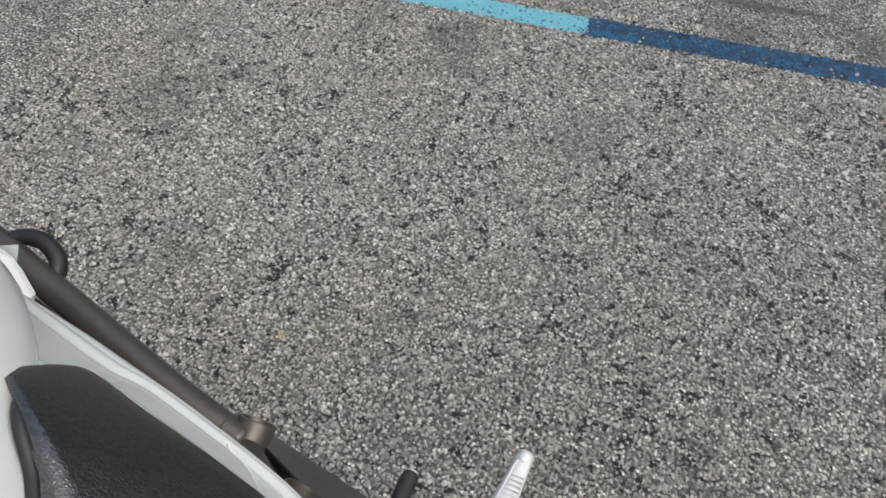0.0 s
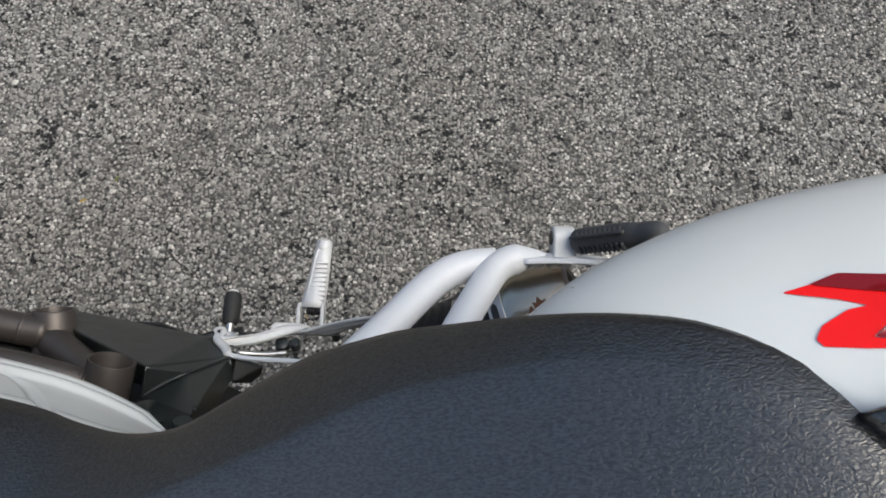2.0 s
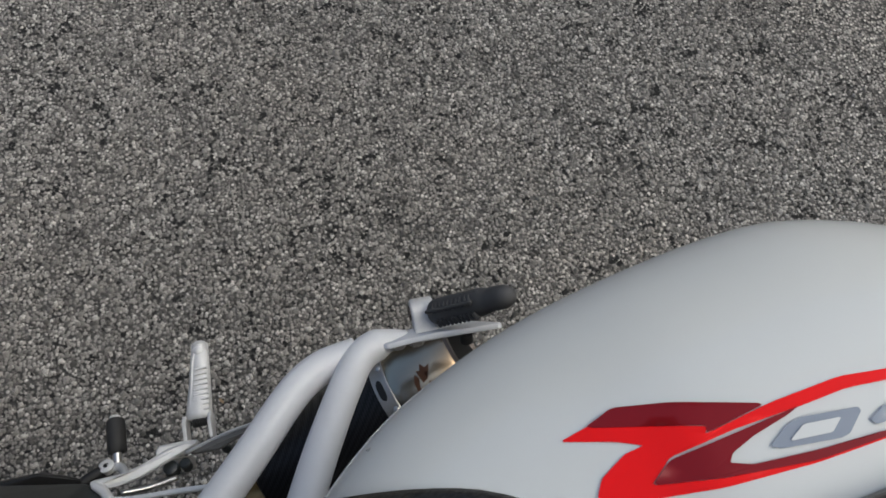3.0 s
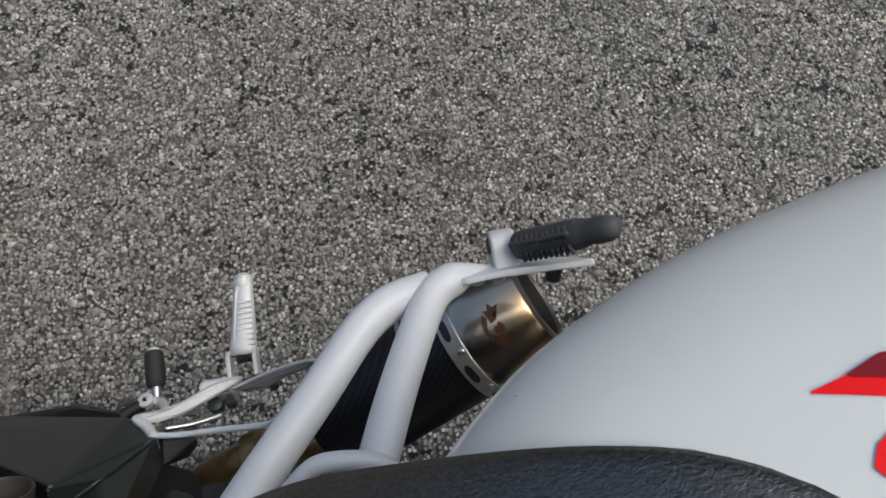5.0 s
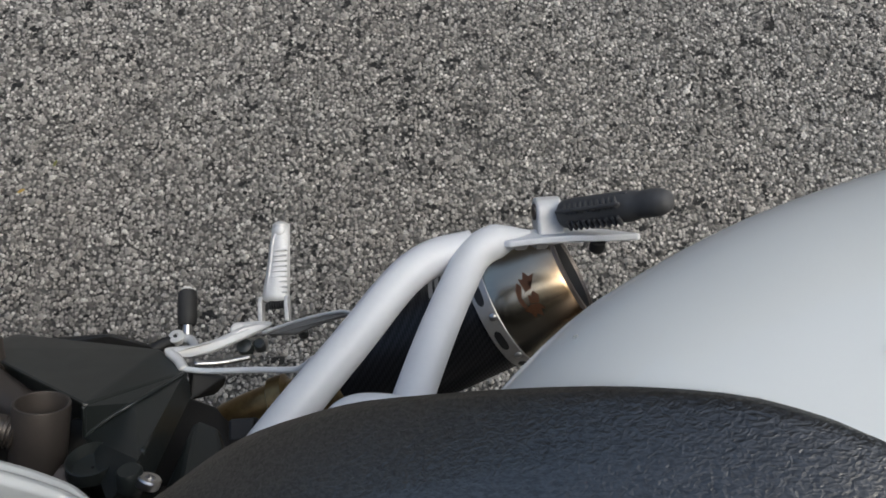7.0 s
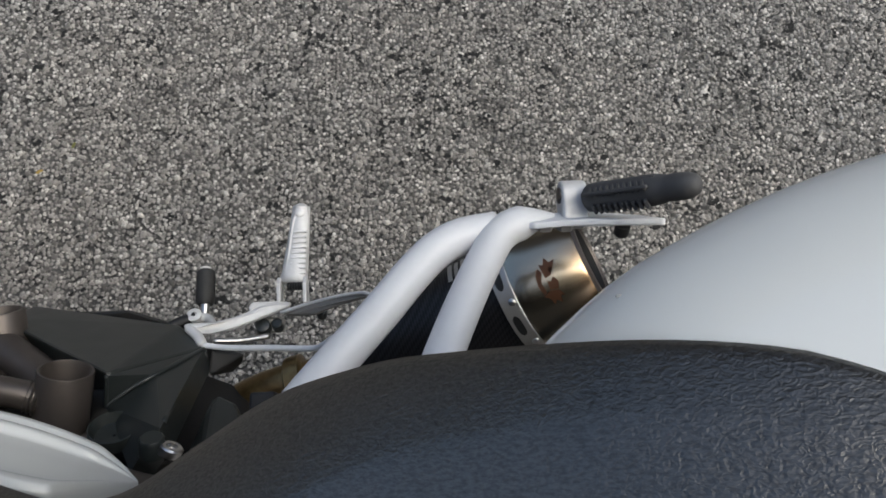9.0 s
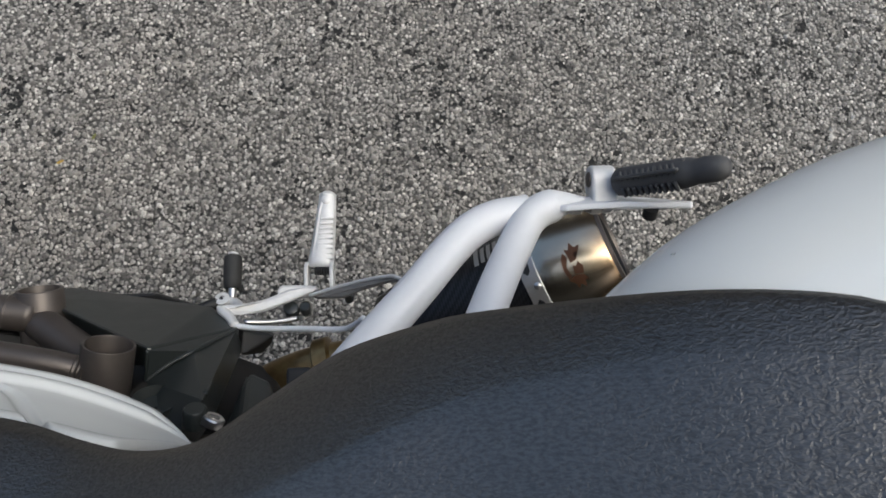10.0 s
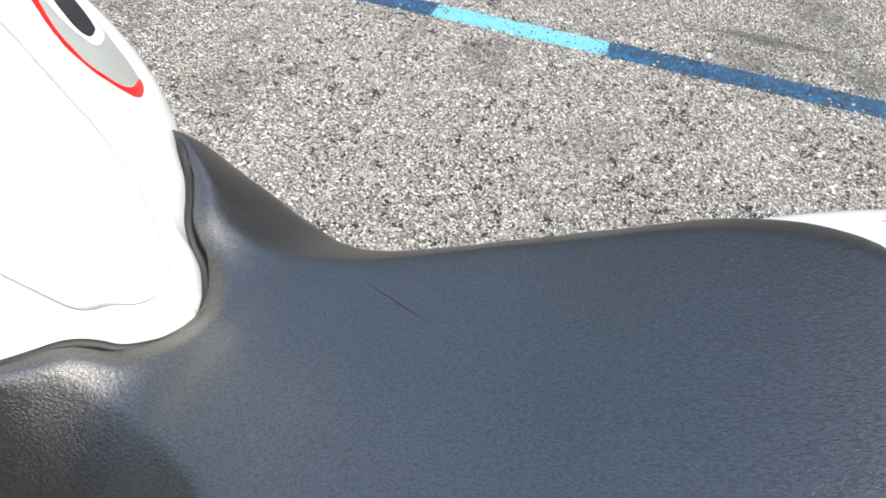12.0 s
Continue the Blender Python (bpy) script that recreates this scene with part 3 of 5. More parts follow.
def lean(y):
    """How much lower the far side stands, the bike leaning on its side stand."""
    return LEAN * y * y / (y + 0.05)


def far(y):
    """The far half stands a little wider of the middle line."""
    return -(y + 0.008 * y / (y + 0.01))


def tank_gap(x, y):
    """How far a place of the plan lies from the tank's edge."""
    best = 1.0
    for (ax, ay), (bx, by) in zip(TANK_EDGE, TANK_EDGE[1:]):
        dx, dy = bx - ax, by - ay
        u = min(1.0, max(0.0, ((x - ax) * dx + (y - ay) * dy) / (dx * dx + dy * dy)))
        best = min(best, math.hypot(x - ax - u * dx, y - ay - u * dy))
    return best


def seat_height(x, y):
    """A gently crowned top as far as the crest, a sloping flank beyond it and a soft dip round the tank."""
    w, low, top = curve_at(SEAT_WIDE, x), curve_at(SEAT_RIM, x), curve_at(SEAT_TOP, x)
    cy, cz = curve_at(CREST_Y, x), curve_at(CREST_Z, x)
    if y > cy:
        u = min(1.0, (y - cy) / (w - cy))
        return cz - 0.0014 - (cz - 0.0014 - low) * (0.72 * u + 0.28 * u * u)
    dip = max(0.0, 1 - tank_gap(x, y) / 0.0175)
    return cz + (top - cz) * (1 - (y / cy) ** 2.2) - 0.0014 * (y / cy) ** 9 - 0.0105 * dip * min(1.0, 0.35 + dip)


def seat_section(x):
    """Half of the seat across the bike, from its middle to the hidden underside."""
    w, low, cy = curve_at(SEAT_WIDE, x), curve_at(SEAT_RIM, x), curve_at(CREST_Y, x)
    lip = min((curve_at(TANK_EDGE, x) if x < TIP else 0.0) + 0.0035, cy - 0.003)
    if x >= TIP:
        out = [(y, seat_height(x, y)) for y in (0, lip * 0.3, lip * 0.6, lip, lip + 0.0012)]
    else:
        out = [(0, 0.772), (lip * 0.5, 0.772), (max(lip - 0.006, lip * 0.7), 0.775), (lip, seat_height(x, lip) - 0.012), (lip + 0.0012, seat_height(x, lip) - 0.0045)]
    start = min(lip + 0.004, cy - 0.001)
    for u in (0.0, 0.04, 0.08, 0.12, 0.16, 0.21, 0.27, 0.35, 0.45, 0.57, 0.7, 0.8, 0.88, 0.94, 1.0):
        y = start + (cy - start) * u
        out.append((y, seat_height(x, y)))
    for u in (0.08, 0.2, 0.35, 0.5, 0.72, 0.9, 1.0):
        y = cy + (w - cy) * u
        out.append((y, seat_height(x, y) - (0.001 if u == 1.0 else 0.0)))
    return out + [(w - 0.0010, low - 0.006), (w - 0.006, low - 0.014), (w - 0.02 * min(1, w / 0.09), low - 0.02), (0.0, low - 0.022)]


def seat_mesh(name, xs, section, mat, parent, label):
    rows = []
    for x in xs:
        half = section(x)
        ring = [(x, y, z) for y, z in half] + [(x, far(y), z - lean(y)) for y, z in half[::-1]]
        rows.append(ring)
    cols = len(rows[0])
    verts = [v for r in rows for v in r]
    faces = grid_faces(len(rows), cols, True)
    faces += [tuple(range(cols))[::-1], tuple(range((len(rows) - 1) * cols, len(rows) * cols))]
    return obj(name, verts, faces, mat, parent, label)


xs = [-0.191, -0.189, -0.186, -0.181, -0.175, -0.168, -0.161, -0.154, -0.147, -0.140, -0.133, -0.126, -0.119, -0.112, -0.106, -0.101, -0.097, -0.0935, -0.0905, -0.088, -0.086, -0.084, -0.0825, -0.0812, -0.0804, -0.0796]
xs += [-0.077 + 0.003 * k for k in range(12)] + [-0.038 + 0.006 * k for k in range(57)]
seat = seat_mesh("seat", xs, seat_section, "seat", bike, "black grained vinyl seat with soft rounded edges")


# ---- tank ----
TANK_TOP = [(-0.62, 0.985), (-0.5, 0.985), (-0.4, 0.968), (-0.3, 0.935), (-0.2, 0.897), (-0.15, 0.875), (-0.12, 0.856), (-0.105, 0.845), (-0.095, 0.835), (-0.088, 0.825), (-0.083, 0.812), (-0.080, 0.797)]
TANK_LOW = [(-0.62, 0.72), (-0.4, 0.74), (-0.25, 0.775), (-0.2, 0.787), (-0.16, 0.790), (-0.12, 0.792), (-0.09, 0.790), (-0.080, 0.788)]


def tank_power(x):
    return curve_at([(-0.4, 2.6), (-0.3, 2.4), (-0.2, 2.12), (-0.12, 2.2), (-0.080, 2.8)], x)


def tank_edge(x):
    return 0.172 if x < -0.4 else curve_at(TANK_EDGE, x)


def tank_side(x, z, lift=0.0):
    """The point of the tank's flank at a station and a height."""
    lo, hi, e = curve_at(TANK_LOW, x), curve_at(TANK_TOP, x), tank_edge(x)
    n = tank_power(x)
    y = e * (1 - min(1.0, max(0.0, (z - lo) / (hi - lo))) ** n) ** (1 / n)
    return Vector((x, y + lift, z + lift * 0.6))


def tank_mesh():
    stations = [-0.62 + 0.02 * k for k in range(26)] + [-0.113, -0.106, -0.10, -0.096, -0.0925, -0.0895, -0.087, -0.085, -0.0832, -0.0818, -0.0808, -0.0802]
    rows = []
    for x in stations:
        lo, hi, e, n = curve_at(TANK_LOW, x), curve_at(TANK_TOP, x), max(tank_edge(x), 0.002), tank_power(x)
        half = []
        for k in range(17):
            a = math.pi / 2 * k / 16
            half.append((e * math.sin(a) ** (2 / n), lo + (hi - lo) * math.cos(a) ** (2 / n)))
        half.append((e * 0.97, lo - 0.012))
        rows.append([(x, y, z) for y, z in half] + [(x, far(y), z - lean(y)) for y, z in half[::-1]])
    cols = len(rows[0])
    faces = grid_faces(len(rows), cols, True) + [tuple(range(cols))[::-1], tuple(range((len(rows) - 1) * cols, len(rows) * cols))]
    return obj("tank", [v for r in rows for v in r], faces, "white", bike, "glossy white fuel tank with rounded rear tip")


tank = tank_mesh()
# thin black tube that follows the tank's edge at seat level
EDGE = [(x, y + 0.0018, seat_height(x, y + 0.0035) - 0.0045) for x, y in TANK_EDGE if -0.20 < x]
EDGE = [(x + (0.0016 if y < 0.02 else 0.0), y if y > 0.002 else 0.0, z) for x, y, z in EDGE]
tube("tank_gap_line", EDGE[:-1] + [(x, far(y), z - lean(y)) for x, y, z in EDGE[::-1]], 0.0030, "black", tank, "thin black line along the gap between tank and seat", sides=10, per=5)

# ---- tail ----
TAIL_WIDE = [(0.085, 0.08), (0.1, 0.097), (0.12, 0.1205), (0.14, 0.14), (0.16, 0.1555), (0.18, 0.1658), (0.2, 0.1742), (0.22, 0.1804), (0.24, 0.1848), (0.26, 0.1883), (0.28, 0.1908), (0.3, 0.1915), (0.32, 0.187), (0.34, 0.1785), (0.36, 0.167), (0.4, 0.15), (0.5, 0.125), (0.6, 0.085), (0.66, 0.05)]
TAIL_RIM = [(0.085, 0.815), (0.12, 0.828), (0.16, 0.840), (0.2, 0.850), (0.26, 0.863), (0.3, 0.870), (0.4, 0.882), (0.66, 0.93)]
TAIL_TOP = [(0.085, 0.84), (0.12, 0.866), (0.16, 0.890), (0.21, 0.912), (0.227, 0.919), (0.242, 0.926), (0.3, 0.940), (0.4, 0.955), (0.66, 0.975)]
TAIL_IN = 0.06
PAD_WIDE = [(0.219, 0.0965), (0.225, 0.0985), (0.25, 0.1025), (0.28, 0.1075), (0.3, 0.110), (0.4, 0.116), (0.47, 0.108), (0.5, 0.085), (0.52, 0.05)]


def tail_point(x, y, lift=0.0):
    """The point of the tail's upper flank above a place of the plan."""
    w, zr, zt = curve_at(TAIL_WIDE, x), curve_at(TAIL_RIM, x), curve_at(TAIL_TOP, x)
    s = min(1.0, max(0.0, (y - TAIL_IN) / (w - TAIL_IN)))
    c = math.sqrt(max(0.0, 1 - s * s))
    nrm = Vector((0, s / (w - TAIL_IN), c / (zt - zr))).normalized()
    return Vector((x, y, zr + (zt - zr) * c)) + nrm * lift


def tail_mesh():
    rows = []
    for k in range(60):
        x = 0.085 + (0.66 - 0.085) * (k / 59) ** 1.25
        w, zr, zt = curve_at(TAIL_WIDE, x), curve_at(TAIL_RIM, x), curve_at(TAIL_TOP, x)
        inner = min(TAIL_IN, w * 0.6)
        cut = min((curve_at(SEAT_WIDE, x) if x < 0.222 else curve_at(PAD_WIDE, x)) - 0.008, w * 0.93)
        a0 = math.asin(min(1.0, max(0.0, (cut - inner) / (w - inner))))
        half = [(0, zr - 0.02), (cut - 0.001, zr - 0.01)]
        for j in range(19):
            a = a0 + (math.pi / 2 - a0) * j / 18
            half.append((inner + (w - inner) * math.sin(a), zr + (zt - zr) * math.cos(a)))
        half += [(w - 0.001, zr - 0.012), (w - 0.006, zr - 0.028), (w - 0.016, zr - 0.048), (max(w - 0.035, 0.01), zr - 0.064), (max(w - 0.05, 0.005), zr - 0.066)]
        rows.append([(x, y, z) for y, z in half] + [(x, -y, z) for y, z in half[::-1]])
    cols = len(rows[0])
    faces = grid_faces(len(rows), cols, True) + [tuple(range(cols))[::-1], tuple(range((len(rows) - 1) * cols, len(rows) * cols))]
    return obj("tail_fairing", [v for r in rows for v in r], faces, "white", bike, "glossy white tail fairing with red graphics")


tail = tail_mesh()


def pad_mesh():
    """The passenger pad, whose front follows the tapering end of the seat."""
    rows = []
    for u in [0.0, 0.0006, 0.002, 0.005, 0.010] + [0.018 + 0.014 * k for k in range(20)]:
        x = 0.2180 + u
        w = curve_at(PAD_WIDE, x)
        zr = tail_point(x, w).z + 0.0025
        lift = 0.014 * min(1.0, 0.25 + u / 0.008) ** 0.5
        half = []
        for k in range(14):
            a = math.pi / 2 * k / 13
            half.append((w * math.sin(a) ** 0.5, zr + lift * max(0.0, math.cos(a)) ** 0.5))
        half += [(w - 0.001, zr - 0.004), (w - 0.004, zr - 0.010), (w - 0.02, zr - 0.016), (0.0, zr - 0.017)]
        back = max(0.0, 1 - u / 0.2)
        ring = [(x + max(0.0, w - y) * 0.98 * back - 0.0035, y, z) for y, z in half]
        rows.append(ring + [(px, far(py), pz - lean(py)) for px, py, pz in ring[::-1]])
    cols = len(rows[0])
    faces = grid_faces(len(rows), cols, True) + [tuple(range(cols))[::-1], tuple(range((len(rows) - 1) * cols, len(rows) * cols))]
    return obj("passenger_pad", [v for r in rows for v in r], faces, "seat", bike, "black passenger pad behind the seat")


pad_mesh()


def fill(poly, step):
    """A fine flat net of triangles inside a plan outline."""
    bm = bmesh.new()
    pts = []
    for (ax, ay), (bx, by) in zip(poly, poly[1:] + poly[:1]):
        n = max(1, int(math.hypot(bx - ax, by - ay) / step))
        pts += [(ax + (bx - ax) * i / n, ay + (by - ay) * i / n) for i in range(n)]
    f = bm.faces.new([bm.verts.new((x, y, 0)) for x, y in pts])
    f.normal_update()
    if f.normal.z < 0:
        f.normal_flip()
    bmesh.ops.triangulate(bm, faces=[f], ngon_method="EAR_CLIP")
    for _ in range(3):
        long = [e for e in bm.edges if e.calc_length() > step * 1.6]
        if not long:
            break
        bmesh.ops.subdivide_edges(bm, edges=long, cuts=1)
        bmesh.ops.triangulate(bm, faces=list(bm.faces))
    return bm


def rounded(poly, rounds=2, cut=0.2):
    """Cuts the corners of an outline."""
    for _ in range(rounds):
        out = []
        for (ax, ay), (bx, by) in zip(poly, poly[1:] + poly[:1]):
            out += [(ax * (1 - cut) + bx * cut, ay * (1 - cut) + by * cut), (ax * cut + bx * (1 - cut), ay * cut + by * (1 - cut))]
        poly = out
    return poly


def decal(name, poly, place, mat, parent, label, lift):
    bm = fill(rounded(poly) if place is tank_side else rounded(poly, 2, 0.07), 0.004)
    for v in bm.verts:
        v.co = place(v.co.x, v.co.y, lift)
    return part(name, bm, mat, parent, label, smooth=True)

RED = [(0.2079, 0.1335), (0.2161, 0.1358), (0.2423, 0.1285), (0.2411, 0.1267), (0.2581, 0.1304), (0.2764, 0.1328), (0.2939, 0.1314), (0.2924, 0.1291), (0.2761, 0.1296), (0.2647, 0.1280), (0.2477, 0.1262), (0.2314, 0.1232), (0.2250, 0.1176), (0.2419, 0.1156), (0.2623, 0.1158), (0.2829, 0.1180), (0.2822, 0.1168), (0.2617, 0.1145), (0.2398, 0.1136), (0.2228, 0.1145), (0.2133, 0.1155), (0.2121, 0.1178), (0.2145, 0.1219), (0.2219, 0.1265), (0.2269, 0.1275), (0.2209, 0.1300)]
MAROON_TOP = [(0.2149, 0.1354), (0.2233, 0.1389), (0.2363, 0.1366), (0.2575, 0.1305), (0.2414, 0.1268), (0.2420, 0.1287)]
MAROON_LOW = [(0.2251, 0.1175), (0.2311, 0.1225), (0.2473, 0.1252), (0.2640, 0.1280), (0.2605, 0.1265), (0.2508, 0.1235), (0.2447, 0.1207), (0.2432, 0.1187), (0.2480, 0.1172), (0.2629, 0.1172), (0.2823, 0.1182), (0.2824, 0.1171), (0.2618, 0.1149), (0.2419, 0.1156)]
RING = [(0.2535, 0.1204), (0.2595, 0.1245), (0.2630, 0.1254), (0.2762, 0.1247), (0.2763, 0.1236), (0.2713, 0.1192), (0.2690, 0.1186), (0.2555, 0.1193)]
RING_IN = [(0.2579, 0.1204), (0.2626, 0.1235), (0.2713, 0.1232), (0.2677, 0.1202)]
HOOK = [(0.2771, 0.1212), (0.2815, 0.1237), (0.2895, 0.1241), (0.2887, 0.1228), (0.2833, 0.1225), (0.2881, 0.1217), (0.2873, 0.1203), (0.2778, 0.1198)]
decal("red_graphic", RED, tail_point, "red", tail, "bright red swoosh graphic", 0.0005)
decal("maroon_graphic", MAROON_TOP, tail_point, "maroon", tail, "dark maroon graphic", 0.0008)
decal("maroon_graphic", MAROON_LOW, tail_point, "maroon", tail, "dark maroon graphic", 0.0009)
decal("grey_ring", RING, tail_point, "steel_blue", tail, "blue-grey ring shape", 0.0006)
decal("ring_core", RING_IN, tail_point, "white", tail, "white core of the ring shape", 0.0010)
decal("grey_hook", HOOK, tail_point, "steel_blue", tail, "blue-grey curved shape", 0.0006)
TANK_RED = [(-0.2611, 0.9014), (-0.2428, 0.8963), (-0.2214, 0.8899), (-0.2031, 0.8829), (-0.1878, 0.8728), (-0.1798, 0.8623), (-0.1772, 0.8525), (-0.1808, 0.8473), (-0.1924, 0.8438), (-0.1979, 0.8471), (-0.1870, 0.8518), (-0.1825, 0.8567), (-0.1834, 0.8641), (-0.1932, 0.8755), (-0.2108, 0.8845), (-0.2254, 0.8896), (-0.2431, 0.8940), (-0.2620, 0.8989)]
TANK_GREY = [(-0.2620, 0.8989), (-0.2431, 0.8940), (-0.2254, 0.8896), (-0.2108, 0.8845), (-0.1932, 0.8755), (-0.1834, 0.8641), (-0.1825, 0.8567), (-0.1870, 0.8518), (-0.1979, 0.8471), (-0.2126, 0.8577), (-0.2331, 0.8664), (-0.2585, 0.8751), (-0.2778, 0.8812)]
TANK_WHITE = [(-0.2629, 0.8971), (-0.2436, 0.8919), (-0.2278, 0.8865), (-0.2172, 0.8807), (-0.2085, 0.8736), (-0.2108, 0.8699), (-0.2229, 0.8661), (-0.2328, 0.8691), (-0.2539, 0.8762), (-0.2748, 0.8836)]
TANK_SLOT = [(-0.2645, 0.8944), (-0.2444, 0.8897), (-0.2270, 0.8837), (-0.2167, 0.8787), (-0.2141, 0.8745), (-0.2236, 0.8712), (-0.2290, 0.8718), (-0.2499, 0.8784), (-0.2725, 0.8856)]
decal("red_border", TANK_RED, tank_side, "red", tank, "thin red border of the grey panel", 0.0006)
decal("grey_panel", TANK_GREY, tank_side, "grey", tank, "dark grey side panel", 0.0005)
decal("white_outline", TANK_WHITE, tank_side, "pale", tank, "white outline stripe", 0.0010)
# no hole here: flat black paints the opening's dark depth
decal("dark_slot", TANK_SLOT, tank_side, "black", tank, "flat black patch painted as the dark depth of a panel opening", 0.0014)


def skin_triangles(ob):
    ob.data.calc_loop_triangles()
    v = np.array([tuple(p.co) for p in ob.data.vertices])
    return v[np.array([tuple(t.vertices) for t in ob.data.loop_triangles])]


TANK_SKIN = skin_triangles(tank)


def crown(x, y):
    """The height of the tank's skin above a place of the plan."""
    a, b, c = TANK_SKIN[:, 0], TANK_SKIN[:, 1], TANK_SKIN[:, 2]
    area = (b[:, 0] - a[:, 0]) * (c[:, 1] - a[:, 1]) - (c[:, 0] - a[:, 0]) * (b[:, 1] - a[:, 1])
    area = np.where(np.abs(area) < 1e-12, 1e-12, area)
    u = ((x - a[:, 0]) * (c[:, 1] - a[:, 1]) - (c[:, 0] - a[:, 0]) * (y - a[:, 1])) / area
    w = ((b[:, 0] - a[:, 0]) * (y - a[:, 1]) - (x - a[:, 0]) * (b[:, 1] - a[:, 1])) / area
    inside = (u >= -1e-6) & (w >= -1e-6) & (u + w <= 1 + 1e-6)
    z = a[:, 2] + u * (b[:, 2] - a[:, 2]) + w * (c[:, 2] - a[:, 2])
    return float(z[inside].max()) if inside.any() else float(TANK_SKIN[:, :, 2].max())


groove = [(-0.36, 0.080), (-0.26, 0.058), (-0.21, 0.047), (-0.180, 0.040), (-0.151, 0.034), (-0.123, 0.0245), (-0.101, 0.0120), (-0.091, 0.0050), (-0.0865, -0.0055), (-0.0895, -0.0165), (-0.099, -0.0270), (-0.118, -0.0400), (-0.146, -0.052), (-0.18, -0.066), (-0.26, -0.086)]
table = [(k, p[0]) for k, p in enumerate(groove)], [(k, p[1]) for k, p in enumerate(groove)]
fine = [(curve_at(table[0], k / 5), curve_at(table[1], k / 5)) for k in range(5 * len(groove) - 4)]
tube("panel_seam", [(x, y, crown(x, y) + 0.0007) for x, y in fine], 0.0011, "grey", tank, "fine grey seam line round the raised tank panel", sides=6, per=2)

# small chips in the paint
def chip(x, y, z, size, parent, label):
    bm = bmesh.new()
    bmesh.ops.create_icosphere(bm, subdivisions=1, radius=size, matrix=Matrix.Translation((x, y, z)) @ Matrix.Diagonal((1.0, 0.55, 0.35, 1.0)))
    part("paint_chip", bm, "grey", parent, label)


chip(-0.108, -0.001, crown(-0.108, -0.001) + 0.0007, 0.0014, tank, "small grey chip in the white paint")
chip(*tail_point(0.1545, 0.1468), 0.0012, tail, "small grey chip in the white paint")

# ---- side trim between seat and frame ----
def trim_mesh():
    outer = [(-0.52, 0.168), (-0.42, 0.169), (-0.30, 0.166), (-0.25, 0.160), (-0.2, 0.1520), (-0.15, 0.1440), (-0.1, 0.1340), (-0.075, 0.1262), (-0.05, 0.1148), (-0.042, 0.1085), (-0.036, 0.1032), (-0.031, 0.0978)]
    outer_z = [(-0.52, 0.70), (-0.3, 0.712), (-0.2, 0.718), (-0.1, 0.711), (-0.05, 0.703), (-0.031, 0.704)]
    inner = [(-0.52, 0.150), (-0.30, 0.132), (-0.25, 0.117), (-0.215, 0.110), (-0.197, 0.110), (-0.188, 0.116), (-0.178, 0.1190), (-0.15, 0.1150), (-0.1, 0.1090), (-0.075, 0.1035), (-0.05, 0.0968), (-0.04, 0.0970), (-0.031, 0.0968)]
    inner_z = [(-0.52, 0.83), (-0.30, 0.815), (-0.235, 0.800), (-0.215, 0.792), (-0.197, 0.785), (-0.185, 0.772), (-0.15, 0.767), (-0.1, 0.757), (-0.05, 0.748), (-0.04, 0.728), (-0.031, 0.706)]
    profile = [(0.0, 0.0002), (0.02, 0.0016), (0.05, 0.0034), (0.10, 0.0036), (0.13, 0.0030), (0.16, 0.0004), (0.19, -0.0006), (0.50, -0.0008), (0.70, -0.0008), (0.72, 0.0), (0.745, 0.0022), (0.78, 0.0028), (0.82, 0.0020), (0.845, 0.0004), (0.865, -0.0030), (0.895, -0.0032), (0.915, -0.0008), (0.945, 0.0006), (0.985, 0.0)]
    channel = [(0.0, -0.075), (0.29, -0.089), (0.62, -0.107), (0.74, -0.124)]
    steps = [k / 90 for k in range(90)] + [0.994]
    rows = []
    for k in range(260):
        x = -0.52 + (0.52 - 0.031) * (k / 259) ** 0.75
        a, b = Vector((x, curve_at(inner, x), curve_at(inner_z, x))), Vector((x, curve_at(outer, x), curve_at(outer_z, x)))
        d = b - a
        out = Vector((0, -d.z, d.y)).normalized()
        w = min(1, d.length / 0.05)
        ring = [a - out * 0.006]
        for u in steps:
            lift = curve_at(profile, u)
            if u < 0.74:
                # a shallow channel parts the raised front panel from the rear one
                off = x - curve_at(channel, u)
                g = math.exp(-(off / 0.0036) ** 4)
                front = 1 / (1 + math.exp(min(60, off / 0.0012)))
                lift = (lift + 0.0012 * front * min(1, (0.74 - u) / 0.08)) * (1 - g) - 0.0030 * g
            ring.append(a + d * u + out * lift * w)
        ring += [b - out * 0.001, b - out * 0.006, a + d * 0.5 - out * 0.009]
        rows.append(ring)
    cols = len(rows[0])
    faces = grid_faces(len(rows), cols, True) + [tuple(range(cols))[::-1], tuple(range((len(rows) - 1) * cols, len(rows) * cols))]
    ob = obj("side_trim", [v for r in rows for v in r], faces, "trim", bike, "pale silver-white side trim running under the seat")
    return sharp(ob, 50)


trim_mesh()
# lower white shroud ahead of the trim
hull_part("front_shroud", [(-0.318, 0.181, 0.66), (-0.357, 0.2005, 0.66), (-0.378, 0.2095, 0.66), (-0.400, 0.2140, 0.655), (-0.42, 0.170, 0.70), (-0.60, 0.175, 0.72), (-0.60, 0.222, 0.60), (-0.47, 0.217, 0.60), (-0.40, 0.190, 0.62), (-0.50, 0.15, 0.62), (-0.36, 0.15, 0.67)],
          "white", bike, "white lower side shroud ahead of the seat", 0.006)

